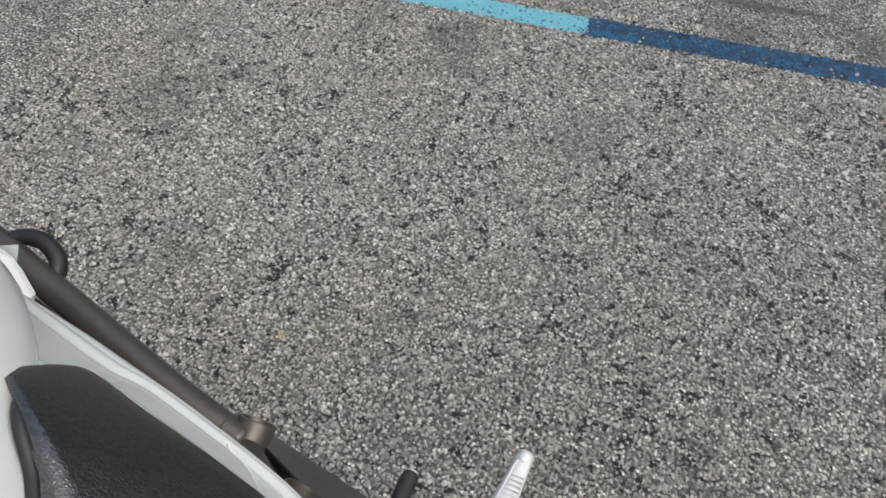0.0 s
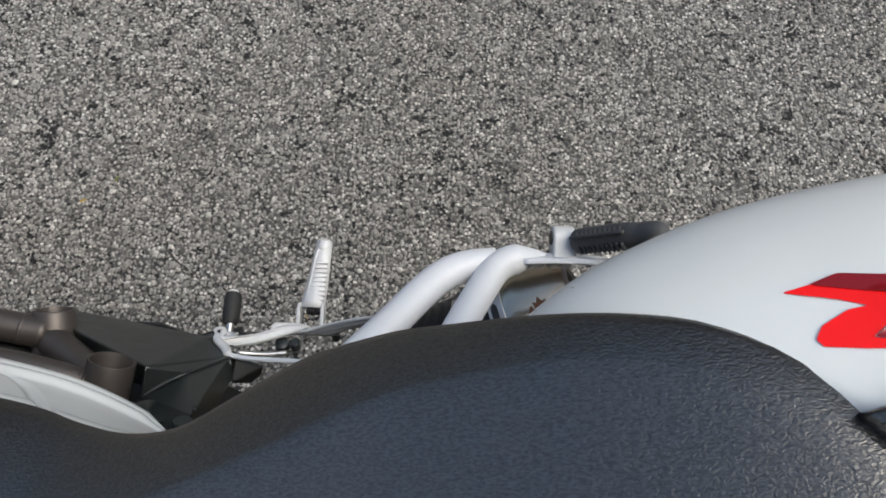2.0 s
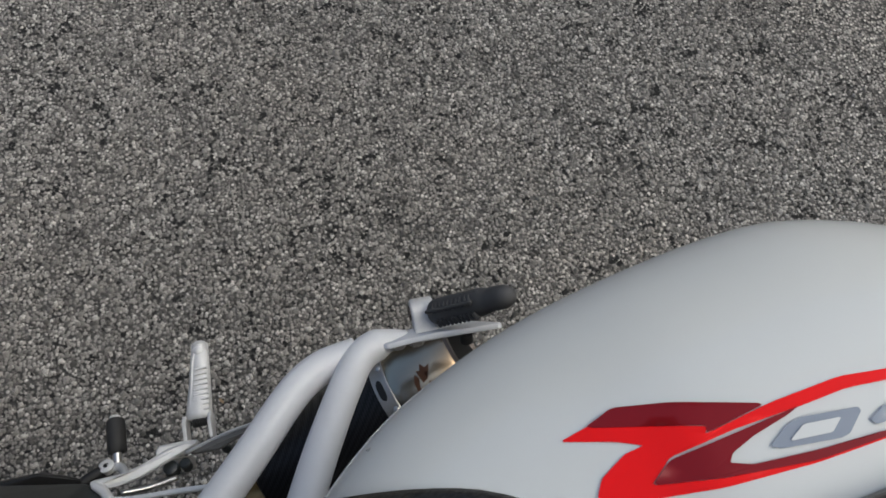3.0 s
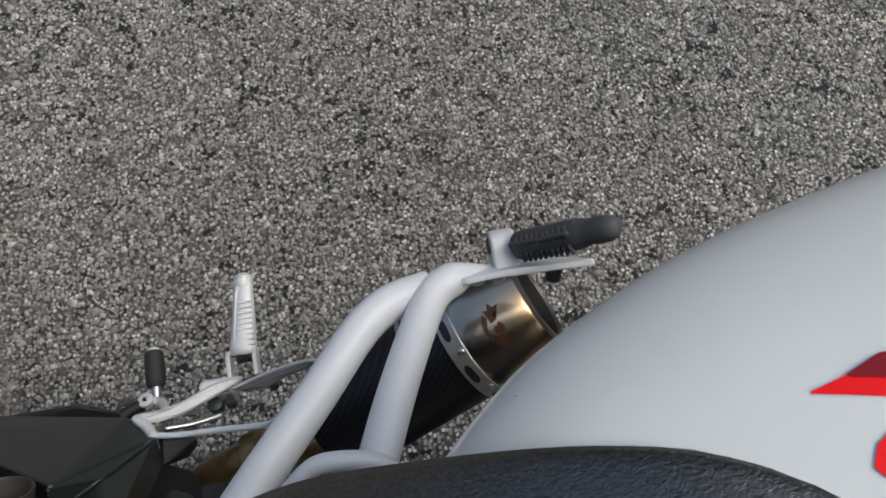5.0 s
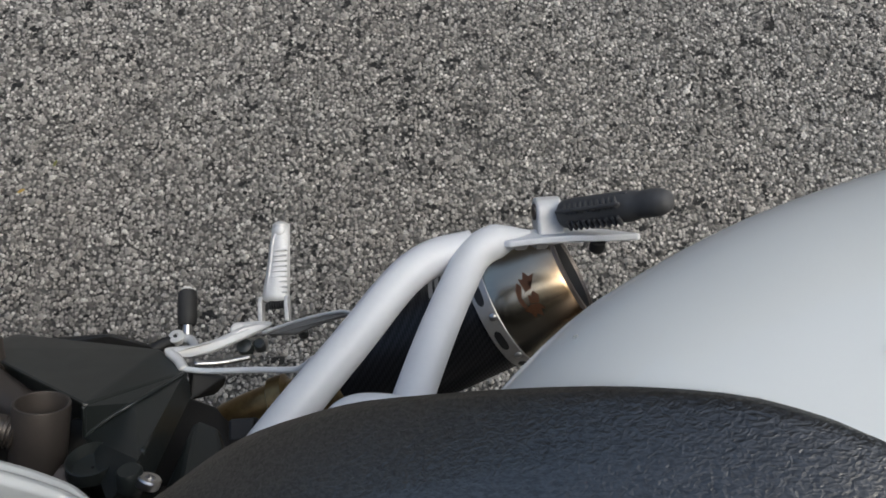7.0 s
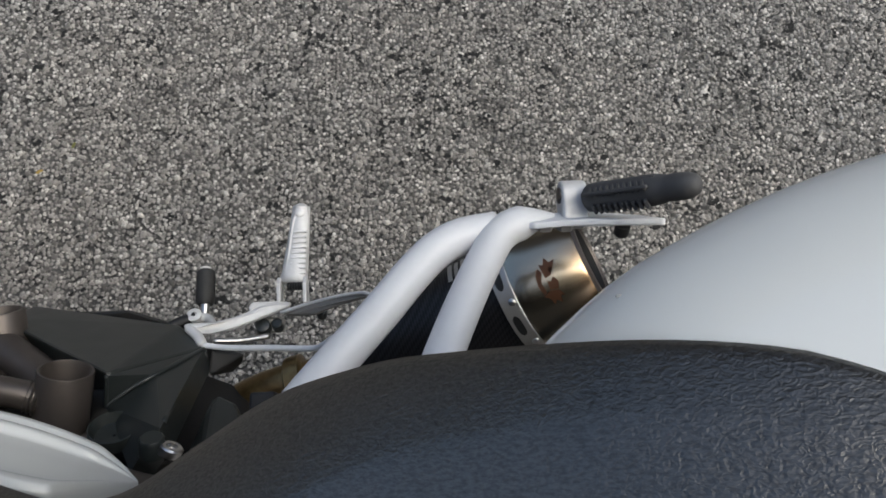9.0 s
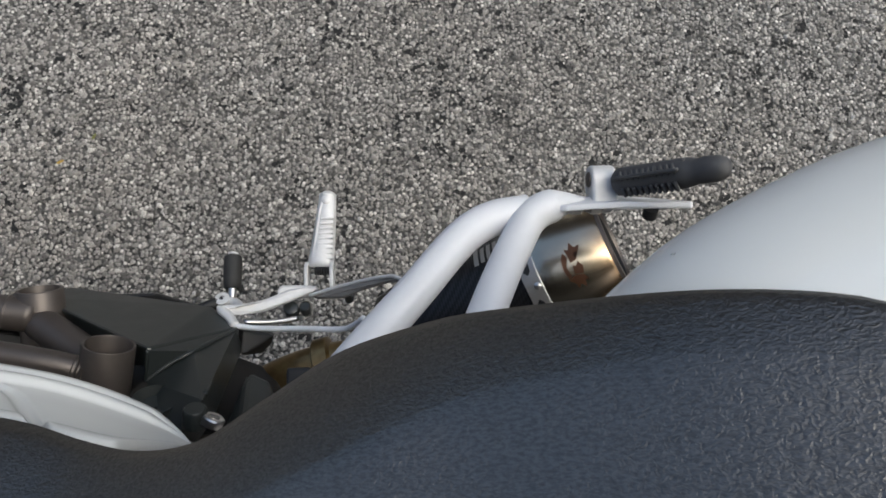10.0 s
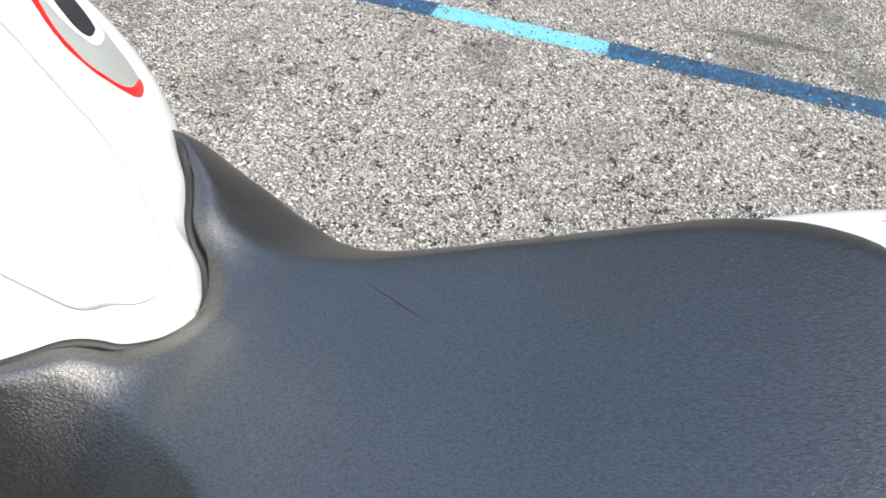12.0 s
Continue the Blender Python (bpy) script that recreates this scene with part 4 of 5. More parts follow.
# ---- frame ----
frame_part = tube("frame", [(-0.1195, 0.118, 0.568), (-0.115, 0.09, 0.575), (-0.11, 0.06, 0.58)], 0.0160, "bronze", bike, "bronze-grey tubular steel trellis frame", sides=24)
lathe("stub_tube", [(0.0, 0.0164), (0.0590, 0.0164), (0.0600, 0.0160), (0.0600, 0.0146), (0.0585, 0.0141), (0.012, 0.0141), (0.010, 0.002)], (-0.1340, 0.1090, 0.5700), (0.234, 0.860, 0.454), "bronze", frame_part, "open end of a bronze-grey frame tube", sides=40)
lathe("node_tube", [(0.0, 0.0165), (0.0490, 0.0165), (0.0500, 0.0158), (0.0500, 0.0140), (0.0485, 0.0136), (0.012, 0.0136), (0.010, 0.002)], (-0.205, 0.1680, 0.5080), (0.0, 0.91, 0.42), "bronze", frame_part, "open end of a bronze-grey frame tube", sides=36)
tube("upper_tube", [(-0.205, 0.193, 0.528), (-0.25, 0.1990, 0.538), (-0.30, 0.2085, 0.546), (-0.42, 0.2345, 0.562), (-0.60, 0.270, 0.585), (-0.75, 0.285, 0.61)], 0.0130, "bronze", frame_part, sides=24)
tube("diagonal_tube", [(-0.203, 0.188, 0.526), (-0.165, 0.165, 0.545), (-0.126, 0.140, 0.574)], 0.0125, "bronze", frame_part, sides=24)
tube("lower_tube", [(-0.124, 0.140, 0.588), (-0.157, 0.1495, 0.602), (-0.206, 0.157, 0.612), (-0.30, 0.160, 0.640), (-0.5, 0.16, 0.69)], 0.0092, "bronze", frame_part, sides=24)
tube("rear_tube", [(-0.12, 0.10, 0.60), (-0.02, 0.08, 0.66), (0.1, 0.07, 0.74), (0.3, 0.07, 0.82)], 0.0125, "bronze", frame_part, sides=20)
for k, (p, r) in enumerate((((-0.1375, 0.1442, 0.5940), 0.0112), ((-0.1400, 0.1449, 0.5950), 0.0106), ((-0.1425, 0.1456, 0.5960), 0.0101))):
    lathe("weld_bead", [(-0.0012, r - 0.0015), (0, r), (0.0012, r - 0.0015)], p, (-0.9, 0.26, 0.38), "bronze", frame_part, sides=24)
lathe("weld_bead", [(-0.0012, 0.0128), (0, 0.0135), (0.0012, 0.0128)], (-0.2235, 0.1955, 0.5325), (-0.96, 0.16, 0.2), "bronze", frame_part, sides=24)
tube("cable_clip", [(-0.484, 0.246, 0.570), (-0.474, 0.262, 0.573), (-0.452, 0.266, 0.573), (-0.432, 0.258, 0.567), (-0.424, 0.242, 0.560)], 0.0078, "black", frame_part, "black rubber cable loop on the frame tube", sides=12)

# ---- dark side plate over the engine mount ----
TL, TLB, TR, BR, PC, ST = (-0.214, 0.229, 0.462), (-0.226, 0.214, 0.500), (-0.087, 0.203, 0.489), (-0.063, 0.182, 0.503), (-0.098, 0.1575, 0.589), (-0.120, 0.162, 0.582)
plate = hull_part("side_plate", [TL, TLB, TR, BR, PC, (-0.150, 0.185, 0.545), (-0.20, 0.16, 0.45), (-0.09, 0.16, 0.46), (-0.10, 0.13, 0.54)], "plastic", bike, "matt dark grey plastic side plate above the engine", 0.0022)
E0, D0, F0, L2, G0, Q0 = (-0.0988, 0.1565, 0.5885), (-0.0610, 0.1800, 0.5130), (-0.1040, 0.1383, 0.5740), (-0.0755, 0.1578, 0.5670), (-0.0519, 0.1219, 0.6205), (-0.0700, 0.0980, 0.6150)
faces = [(0, 1, 3), (0, 3, 2), (2, 3, 4), (2, 4, 5), (3, 1, 4)]
low = [Vector(p) - Vector((0.0, 0.012, 0.022)) for p in (E0, D0, F0, L2, G0, Q0)]
face_part = obj("lower_face", [E0, D0, F0, L2, G0, Q0] + low, faces + [tuple(k + 6 for k in f)[::-1] for f in faces] + [(0, 2, 8, 6), (2, 5, 11, 8), (5, 4, 10, 11), (4, 1, 7, 10), (1, 0, 6, 7)], "plastic", plate, "stepped dark plastic face under the plate ridge", smooth=False)
tube("face_edge", [E0, (-0.1012, 0.1474, 0.5815), F0], 0.0012, "plastic", face_part, sides=8)
tube("face_fillet", [F0, (-0.0895, 0.1490, 0.5722), L2, (-0.0680, 0.1685, 0.5420), D0], 0.0016, "plastic", face_part, sides=8)
# black block added to fill the dark gap between stub tube and plate
hull_part("dark_gap_filler", [(-0.1055, 0.1340, 0.5580), (-0.1250, 0.1520, 0.5500), (-0.1230, 0.1250, 0.5650), (-0.1030, 0.1500, 0.5580), (-0.1350, 0.1300, 0.5300), (-0.0880, 0.1000, 0.5650), (-0.1400, 0.0950, 0.5450), (-0.1000, 0.0950, 0.5000), (-0.0700, 0.1500, 0.5000)], "black", plate, "black filler block in the dark gap beside the side plate", 0.002)
tube("edge_rib", [(-0.0628, 0.180, 0.506), (-0.059, 0.150, 0.563), (-0.0535, 0.125, 0.612)], 0.0020, "plastic", plate, sides=10)
lathe("recess_boss", [(-0.003, 0.001), (-0.002, 0.0110), (0.0035, 0.0132), (0.0044, 0.0137), (0.0042, 0.0144), (-0.004, 0.0150)], (-0.0885, 0.1215, 0.5965), (0.10, 0.62, 0.58), "plastic", plate, "round moulded recess", sides=40, cap=False)
lathe("bolt_boss", [(0.0, 0.0078), (0.010, 0.0072), (0.0115, 0.006)], (-0.0555, 0.108, 0.620), (0.1, 0.75, 0.6), "plastic", plate, sides=24)
lathe("bolt", [(0.0, 0.0066), (0.0010, 0.0070), (0.0044, 0.0070), (0.0054, 0.0060), (0.0054, 0.0036), (0.0030, 0.0034)], (-0.0455, 0.1070, 0.623), (0.45, 0.85, 0.30), "steel", plate, "bright steel bolt head", sides=12)
hull_part("backing_plate", [(-0.26, 0.222, 0.43), (-0.15, 0.226, 0.44), (-0.115, 0.215, 0.43), (-0.26, 0.205, 0.43), (-0.12, 0.20, 0.42), (-0.16, 0.232, 0.405), (-0.26, 0.233, 0.405)], "black", plate, "black lip behind the side plate", 0.002)
hull_part("inner_cover", [(-0.046, 0.146, 0.535), (-0.030, 0.138, 0.535), (-0.014, 0.108, 0.570), (-0.034, 0.100, 0.600), (-0.050, 0.11, 0.52), (-0.02, 0.09, 0.50), (-0.05, 0.09, 0.60)], "plastic", plate, "black moulded cover behind the side plate", 0.003)
hull_part("inner_shield", [(-0.076, 0.166, 0.455), (-0.052, 0.156, 0.460), (-0.037, 0.142, 0.468), (-0.020, 0.105, 0.520), (-0.09, 0.10, 0.56), (-0.10, 0.12, 0.50), (-0.07, 0.15, 0.40), (-0.03, 0.12, 0.40)], "black", plate, "black shield in the depth behind the plate", 0.002)
hull_part("lever_bracket", [(-0.066, 0.187, 0.492), (-0.058, 0.180, 0.502), (-0.036, 0.178, 0.488), (-0.040, 0.172, 0.478), (-0.060, 0.160, 0.50), (-0.05, 0.165, 0.47)], "black", plate, "black bracket behind the foot controls", 0.0015)

# ---- engine, seen only as dark depth under the seat ----
engine = hull_part("engine", [(-0.46, 0.13, 0.30), (-0.46, -0.13, 0.30), (-0.07, 0.11, 0.29), (-0.07, -0.12, 0.29), (-0.46, 0.12, 0.54), (-0.46, -0.12, 0.54), (-0.10, 0.10, 0.55), (-0.10, -0.10, 0.55)], "black", bike, "black engine casing in shadow", 0.02)
# black block added in place of the deep shade below the frame tube
hull_part("engine_bay_filler", [(-0.212, 0.184, 0.508), (-0.30, 0.199, 0.528), (-0.42, 0.225, 0.544), (-0.55, 0.250, 0.556), (-0.212, 0.12, 0.50), (-0.55, 0.12, 0.54), (-0.212, 0.12, 0.40), (-0.55, 0.12, 0.40), (-0.25, 0.15, 0.41), (-0.55, 0.17, 0.41)], "black", engine, "black filler for the shaded space behind the frame tube", 0.006)
hull_part("airbox", [(-0.42, 0.10, 0.56), (-0.42, -0.10, 0.56), (-0.05, 0.085, 0.56), (-0.05, -0.085, 0.56), (-0.42, 0.11, 0.76), (-0.42, -0.11, 0.76), (-0.02, 0.080, 0.745), (-0.02, -0.080, 0.745)], "black", bike, "black plastic airbox beneath the seat", 0.012)
hull_part("undertray", [(0.0, 0.075, 0.70), (0.0, -0.075, 0.70), (0.10, 0.09, 0.71), (0.10, -0.09, 0.71), (0.5, 0.07, 0.80), (0.5, -0.07, 0.80), (0.0, 0.078, 0.76), (0.0, -0.078, 0.76), (0.12, 0.095, 0.80), (0.12, -0.095, 0.80), (0.5, 0.07, 0.86), (0.5, -0.07, 0.86)], "black", bike, "black undertray beneath the seat", 0.008)


def wheel(cx, radius, width, name):
    w = lathe(name, [(-width / 2 + 0.012, radius - 0.065), (-width / 2, radius - 0.045), (-width / 2 + 0.008, radius - 0.022), (-width * 0.25, radius - 0.006), (0, radius),
                     (width * 0.25, radius - 0.006), (width / 2 - 0.008, radius - 0.022), (width / 2, radius - 0.045), (width / 2 - 0.012, radius - 0.065)],
              (cx, 0, radius), (0, 1, 0), "rubber", bike, "black road tyre on a dark wheel", sides=48, cap=False)
    lathe("rim", [(-width * 0.36, radius - 0.066), (-width * 0.30, radius - 0.085), (width * 0.30, radius - 0.085), (width * 0.36, radius - 0.066)], (cx, 0, radius), (0, 1, 0), "plastic", w, sides=40, cap=False)
    lathe("hub", [(-0.06, 0.03), (0.06, 0.03)], (cx, 0, radius), (0, 1, 0), "plastic", w, sides=20)
    for k in range(5):
        a = 2 * math.pi * k / 5
        tube("spoke", [(cx + 0.025 * math.cos(a), 0, radius + 0.025 * math.sin(a)), (cx + (radius - 0.08) * math.cos(a), 0, radius + (radius - 0.08) * math.sin(a))], 0.011, "plastic", w, sides=10, up=(0, 1, 0))


wheel(0.40, 0.30, 0.16, "rear_wheel")
wheel(-0.98, 0.30, 0.12, "front_wheel")
tube("swing_arm", [(-0.08, 0.06, 0.40), (0.1, 0.085, 0.36), (0.40, 0.095, 0.30)], 0.022, "black", bike, "black swing arm")
tube("swing_arm", [(-0.08, -0.06, 0.40), (0.1, -0.085, 0.36), (0.40, -0.095, 0.30)], 0.022, "black", bike, "black swing arm")
for s in (-1, 1):
    tube("fork_leg", [(-0.98, 0.085 * s, 0.30), (-0.72, 0.085 * s, 0.93)], 0.022, "black", bike, "dark front fork leg")
tube("steering_head", [(-0.745, 0, 0.80), (-0.70, 0, 0.93)], 0.03, "bronze", bike, "bronze-grey steering head")
for s in (-1, 1):
    tube("head_brace", [(-0.715, 0, 0.87), (-0.68, 0.15 * s, 0.72), (-0.66, 0.26 * s, 0.60)], 0.013, "bronze", bike, "bronze-grey frame brace")
tube("side_stand", [(-0.12, -0.15, 0.30), (-0.10, -0.26, 0.012)], 0.010, "black", bike, "black side stand resting on the asphalt")
for x in (-0.42, -0.14):
    tube("engine_mount", [(x, 0.09, 0.52), (x, 0.10, 0.60)], 0.014, "bronze", bike, "engine mount under the frame tube")

# ---- brake pedal and rider's foot peg ----
pedal = lathe("brake_pedal", [(0.0, 0.0040), (0.024, 0.0040)], (-0.094, 0.216, 0.404), (0, 1, -0.03), "steel", bike, "silver rear brake pedal with a black rubber sleeve", sides=16)
lathe("rubber_sleeve", [(0.0, 0.0066), (0.002, 0.0082), (0.008, 0.0088), (0.026, 0.0088), (0.032, 0.0082), (0.034, 0.0062)], (-0.0945, 0.2345, 0.402), (-0.02, 1, -0.06), "rubber", pedal, "ribbed black rubber sleeve", sides=24)
lathe("end_cap", [(0.0, 0.0050), (0.0015, 0.0052), (0.0025, 0.0040)], (-0.0955, 0.2685, 0.400), (-0.02, 1, -0.06), "alu", pedal, "", sides=16)
lathe("pivot_eye", [(-0.004, 0.0048), (-0.003, 0.0068), (0.003, 0.0068), (0.004, 0.0048), (0.004, 0.0025), (0.002, 0.0022)], (-0.1005, 0.2225, 0.412), (0.05, 0.45, 0.9), "alu", pedal, "", sides=24)
tube("pedal_arm", [(-0.098, 0.222, 0.410), (-0.088, 0.2195, 0.412), (-0.078, 0.209, 0.430)], 0.0042, "alu", pedal, sides=12, flat=0.7)
tube("black_link", [(-0.100, 0.222, 0.410), (-0.118, 0.214, 0.415), (-0.135, 0.20, 0.42)], 0.006, "black", pedal, sides=10)

hanger = slab("peg_hanger", [(-0.0821, 0.2017, 0.4990), (-0.0605, 0.2028, 0.4948), (-0.0475, 0.2076, 0.4847), (-0.0365, 0.2135, 0.4775), (-0.0284, 0.2184, 0.4726), (-0.0145, 0.2213, 0.4668), (-0.0055, 0.2195, 0.4638),
               (-0.0126, 0.2141, 0.4662), (-0.0315, 0.2054, 0.4745), (-0.0480, 0.1970, 0.4851), (-0.0620, 0.1937, 0.4960), (-0.0801, 0.1945, 0.4990)], (0.001, 0.002, -0.009), "alu", bike, "cast aluminium peg hanger with boss", 0.0022, 3)
slab("hanger_step", [(-0.0400, 0.2190, 0.4660), (-0.0362, 0.2235, 0.4650), (-0.0168, 0.2240, 0.4610), (-0.0060, 0.2230, 0.4580), (-0.0100, 0.2140, 0.4590), (-0.0369, 0.2110, 0.4660)], (0.0, 0.001, -0.010), "alu", hanger, "", 0.0018, 2)
tube("hanger_web", [(-0.078, 0.199, 0.4960), (-0.070, 0.1915, 0.4990), (-0.0645, 0.1835, 0.5030)], 0.0040, "alu", hanger, sides=10)
lathe("hanger_boss", [(0, 0.010), (0.010, 0.010), (0.012, 0.008)], (-0.022, 0.200, 0.446), (0, 1, 0.05), "grey_alu", hanger, sides=20)
tube("brake_rod", [(-0.066, 0.1845, 0.5020), (-0.045, 0.181, 0.5050), (-0.010, 0.1785, 0.512), (0.020, 0.1755, 0.522), (0.030, 0.1765, 0.530), (0.040, 0.180, 0.545)], 0.0023, "silver", hanger, "thin bright brake rod", sides=10)
# thin plain steel stick along the hanger
tube("bright_stick", [(-0.060, 0.1885, 0.492), (-0.040, 0.1890, 0.484), (-0.020, 0.1930, 0.474)], 0.0024, "steel", hanger, sides=10)
for p, r in (((-0.0275, 0.2025, 0.4640), 0.0062), ((-0.0165, 0.2040, 0.4600), 0.0048), ((0.0230, 0.2095, 0.4800), 0.0042)):
    lathe("dark_bolt", [(-0.006, r), (0.003, r), (0.004, r * 0.75)], p, (0, 0.3, 0.95), "plastic", hanger, "", sides=12)
guard = slab("heel_guard", [(-0.0096, 0.2119, 0.4780), (0.0121, 0.2159, 0.4874), (0.0368, 0.2178, 0.5038), (0.0555, 0.2177, 0.5164), (0.0637, 0.2159, 0.5218), (0.0733, 0.2102, 0.5260), (0.0600, 0.2121, 0.5193), (0.0376, 0.2099, 0.5044), (0.0201, 0.2058, 0.4927), (-0.0031, 0.2083, 0.4780)], (0.0, 0.0, -0.0045), "guard", bike, "grey aluminium heel guard plate", 0.0014, 2)
tube("guard_edge", [(-0.0096, 0.2111, 0.4784), (0.0121, 0.2151, 0.4878), (0.0368, 0.217, 0.5042), (0.0555, 0.2169, 0.5167999999999999), (0.0637, 0.2151, 0.5222), (0.0733, 0.2094, 0.5264)], 0.0015, "alu", guard, sides=8)

peg = tube("foot_peg", [(-0.0055, 0.2420, 0.4450), (-0.0020, 0.275, 0.4440), (0.0008, 0.3130, 0.4425)], lambda u: 0.0122 - 0.0044 * u, "alu", bike, "ribbed cast aluminium rider foot peg", sides=18, flat=0.62, per=5)
lathe("peg_tip", [(-0.006, 0.0058), (-0.004, 0.0066), (0.0, 0.0070), (0.003, 0.0058), (0.0046, 0.0030)], (0.0006, 0.3110, 0.4432), (0.03, 0.85, 0.45), "alu", peg, sides=20)
lathe("peg_knob", [(0.0, 0.0052), (0.002, 0.0048), (0.0035, 0.0028)], (0.0002, 0.3065, 0.4462), (0.0, 0.1, 1), "alu", peg, sides=18)
for k in range(9):
    y = 0.2485 + 0.0047 * k
    u = (y - 0.242) / 0.071
    wdt = 0.0078 - 0.0030 * u
    cx = -0.0015 + 0.0042 * u
    slab("peg_rib", [(cx - wdt, y, 0.4478), (cx + wdt, y + 0.0004, 0.4478), (cx + wdt, y + 0.0024, 0.4478), (cx - wdt, y + 0.0020, 0.4478)], (0, 0, 0.0034), "alu", peg, bevel=0.0005, segments=1)
tube("peg_rail", [(-0.0120, 0.2450, 0.4490), (-0.0085, 0.275, 0.4480), (-0.0060, 0.2960, 0.4468), (-0.0035, 0.303, 0.4462)], 0.0016, "alu", peg, sides=8)
for s in (-1, 1):
    slab("clevis_cheek", [(-0.0060 + s * 0.0095, 0.2235, 0.438), (-0.0060 + s * 0.0095, 0.2460, 0.438), (-0.0060 + s * 0.0095, 0.2470, 0.450), (-0.0060 + s * 0.0095, 0.2400, 0.4545), (-0.0060 + s * 0.0095, 0.2235, 0.452)], (s * 0.0034, 0, 0), "alu", peg, bevel=0.0009)
lathe("peg_spring", [(-0.007, 0.0034)] + [(-0.0065 + 0.0011 * k, 0.0042 if k % 2 else 0.0032) for k in range(13)] + [(0.008, 0.0034)], (-0.0030, 0.2385, 0.4500), (1, 0, 0), "black", peg, "dark return spring", sides=12)

# ---- passenger peg carrier ----
carrier = tube("carrier_tube", [(0.0085, 0.091, 0.690), (0.042, 0.1335, 0.677), (0.0785, 0.1760, 0.661), (0.1000, 0.2020, 0.652), (0.1145, 0.2160, 0.6470), (0.1295, 0.2240, 0.6435), (0.150, 0.2280, 0.6405)], 0.0112, "silver", bike, "silver painted tubular passenger peg carrier", sides=32)
tube("rear_carrier_tube", [(0.0915, 0.098, 0.700), (0.1040, 0.130, 0.688), (0.1180, 0.162, 0.675), (0.1312, 0.1890, 0.662), (0.1415, 0.2080, 0.653), (0.1492, 0.2205, 0.648), (0.1585, 0.2280, 0.6455), (0.171, 0.2320, 0.643), (0.186, 0.2338, 0.641)], lambda u: 0.0106 - 0.0075 * max(0.0, u - 0.82) / 0.18, "silver", carrier, "", sides=32)
slab("carrier_plate", [(0.1615, 0.2352, 0.6393), (0.164, 0.2290, 0.6500), (0.171, 0.2268, 0.6560), (0.188, 0.2270, 0.6585), (0.204, 0.2262, 0.6620), (0.219, 0.2245, 0.6655), (0.2425, 0.2225, 0.6700), (0.2450, 0.2232, 0.6670), (0.2300, 0.2330, 0.6460), (0.2110, 0.2375, 0.6400), (0.1930, 0.2380, 0.6390), (0.1690, 0.2380, 0.6385)], (0, -0.0036, -0.0016), "silver", carrier, "silver flat peg plate", 0.0010)
for p in ((0.178, 0.2285, 0.6500), (0.190, 0.2280, 0.6510)):
    lathe("plate_bolt", [(0, 0.0060), (0.0035, 0.0060), (0.0045, 0.0045)], p, (0, -0.75, -0.65), "grey_alu", carrier, "", sides=6)
lathe("plate_bolt", [(0, 0.0045), (0.007, 0.0045), (0.008, 0.003)], (0.222, 0.2225, 0.6600), (0, -0.5, -0.86), "black", carrier, "", sides=12)
tube("rear_frame_lug", [(0.064, 0.130, 0.700), (0.078, 0.1390, 0.706), (0.094, 0.1390, 0.708), (0.108, 0.1350, 0.706), (0.118, 0.126, 0.700)], 0.0046, "silver", carrier, "", sides=16)

LUG = [(0.1905, 0.229, 0.630), (0.1905, 0.247, 0.6295)] + [(0.1905, 0.247 + 0.0105 * math.sin(radians(a)), 0.640 - 0.0105 * math.cos(radians(a))) for a in range(20, 180, 20)] + [(0.1905, 0.247, 0.6505), (0.1905, 0.229, 0.647)]
pas = slab("passenger_peg", LUG, (0.0160, 0, 0), "alu", bike, "folded passenger foot peg with ribbed grey rubber", 0.0020, 3)
lathe("hinge_pin", [(0.0, 0.0050), (0.0012, 0.0050), (0.0018, 0.0042)], (0.1908, 0.2475, 0.6430), (-1, 0, 0), "bronze", pas, "round steel hinge pin", sides=24)
P0, P1 = Vector((0.2065, 0.2425, 0.6510)), Vector((0.2420, 0.2285, 0.7080))
AX = (P1 - P0).normalized()
lathe("rubber_grip", [(0.0, 0.0070), (0.002, 0.0086), (0.010, 0.0090), (0.048, 0.0088), (0.055, 0.0078), (0.0565, 0.0070), (0.062, 0.0076), (0.070, 0.0072), (0.0745, 0.0054), (0.0765, 0.0026)], P0, AX, "grey_rubber", pas, "dark grey rubber grip with moulded ribs", sides=28)
SIDE = AX.cross(Vector((0, 0.35, 1))).normalized()
FACE = SIDE.cross(AX).normalized()
for k in range(10):
    c = P0 + AX * (0.009 + 0.0042 * k)
    slant = (SIDE * 0.85 + AX * 0.53).normalized()
    across = FACE.cross(slant).normalized()
    for s, off in ((1, 0.0100), (-1, 0.0100)):
        q = c + FACE * (0.0060 if s > 0 else -0.002) + SIDE * (0.0045 if s > 0 else 0.0082)
        bmr = bmesh.new()
        m4 = Matrix((across * 0.0020, slant * 0.0074, FACE * 0.0056)).transposed().to_4x4()
        bmesh.ops.create_cube(bmr, size=1, matrix=Matrix.Translation(q) @ m4)
        bmesh.ops.bevel(bmr, geom=list(bmr.edges), offset=0.0005, segments=1, affect="EDGES")
        part("grip_rib", bmr, "grey_rubber", pas)

for off in (0.0, 0.0088):
    a, b = P0 + AX * 0.005 + FACE * 0.0077 + SIDE * (off - 0.0005), P0 + AX * 0.052 + FACE * 0.0077 + SIDE * (off - 0.0005)
    tube("grip_rail", [a, (a + b) / 2, b], 0.0013, "grey_rubber", pas, sides=8)

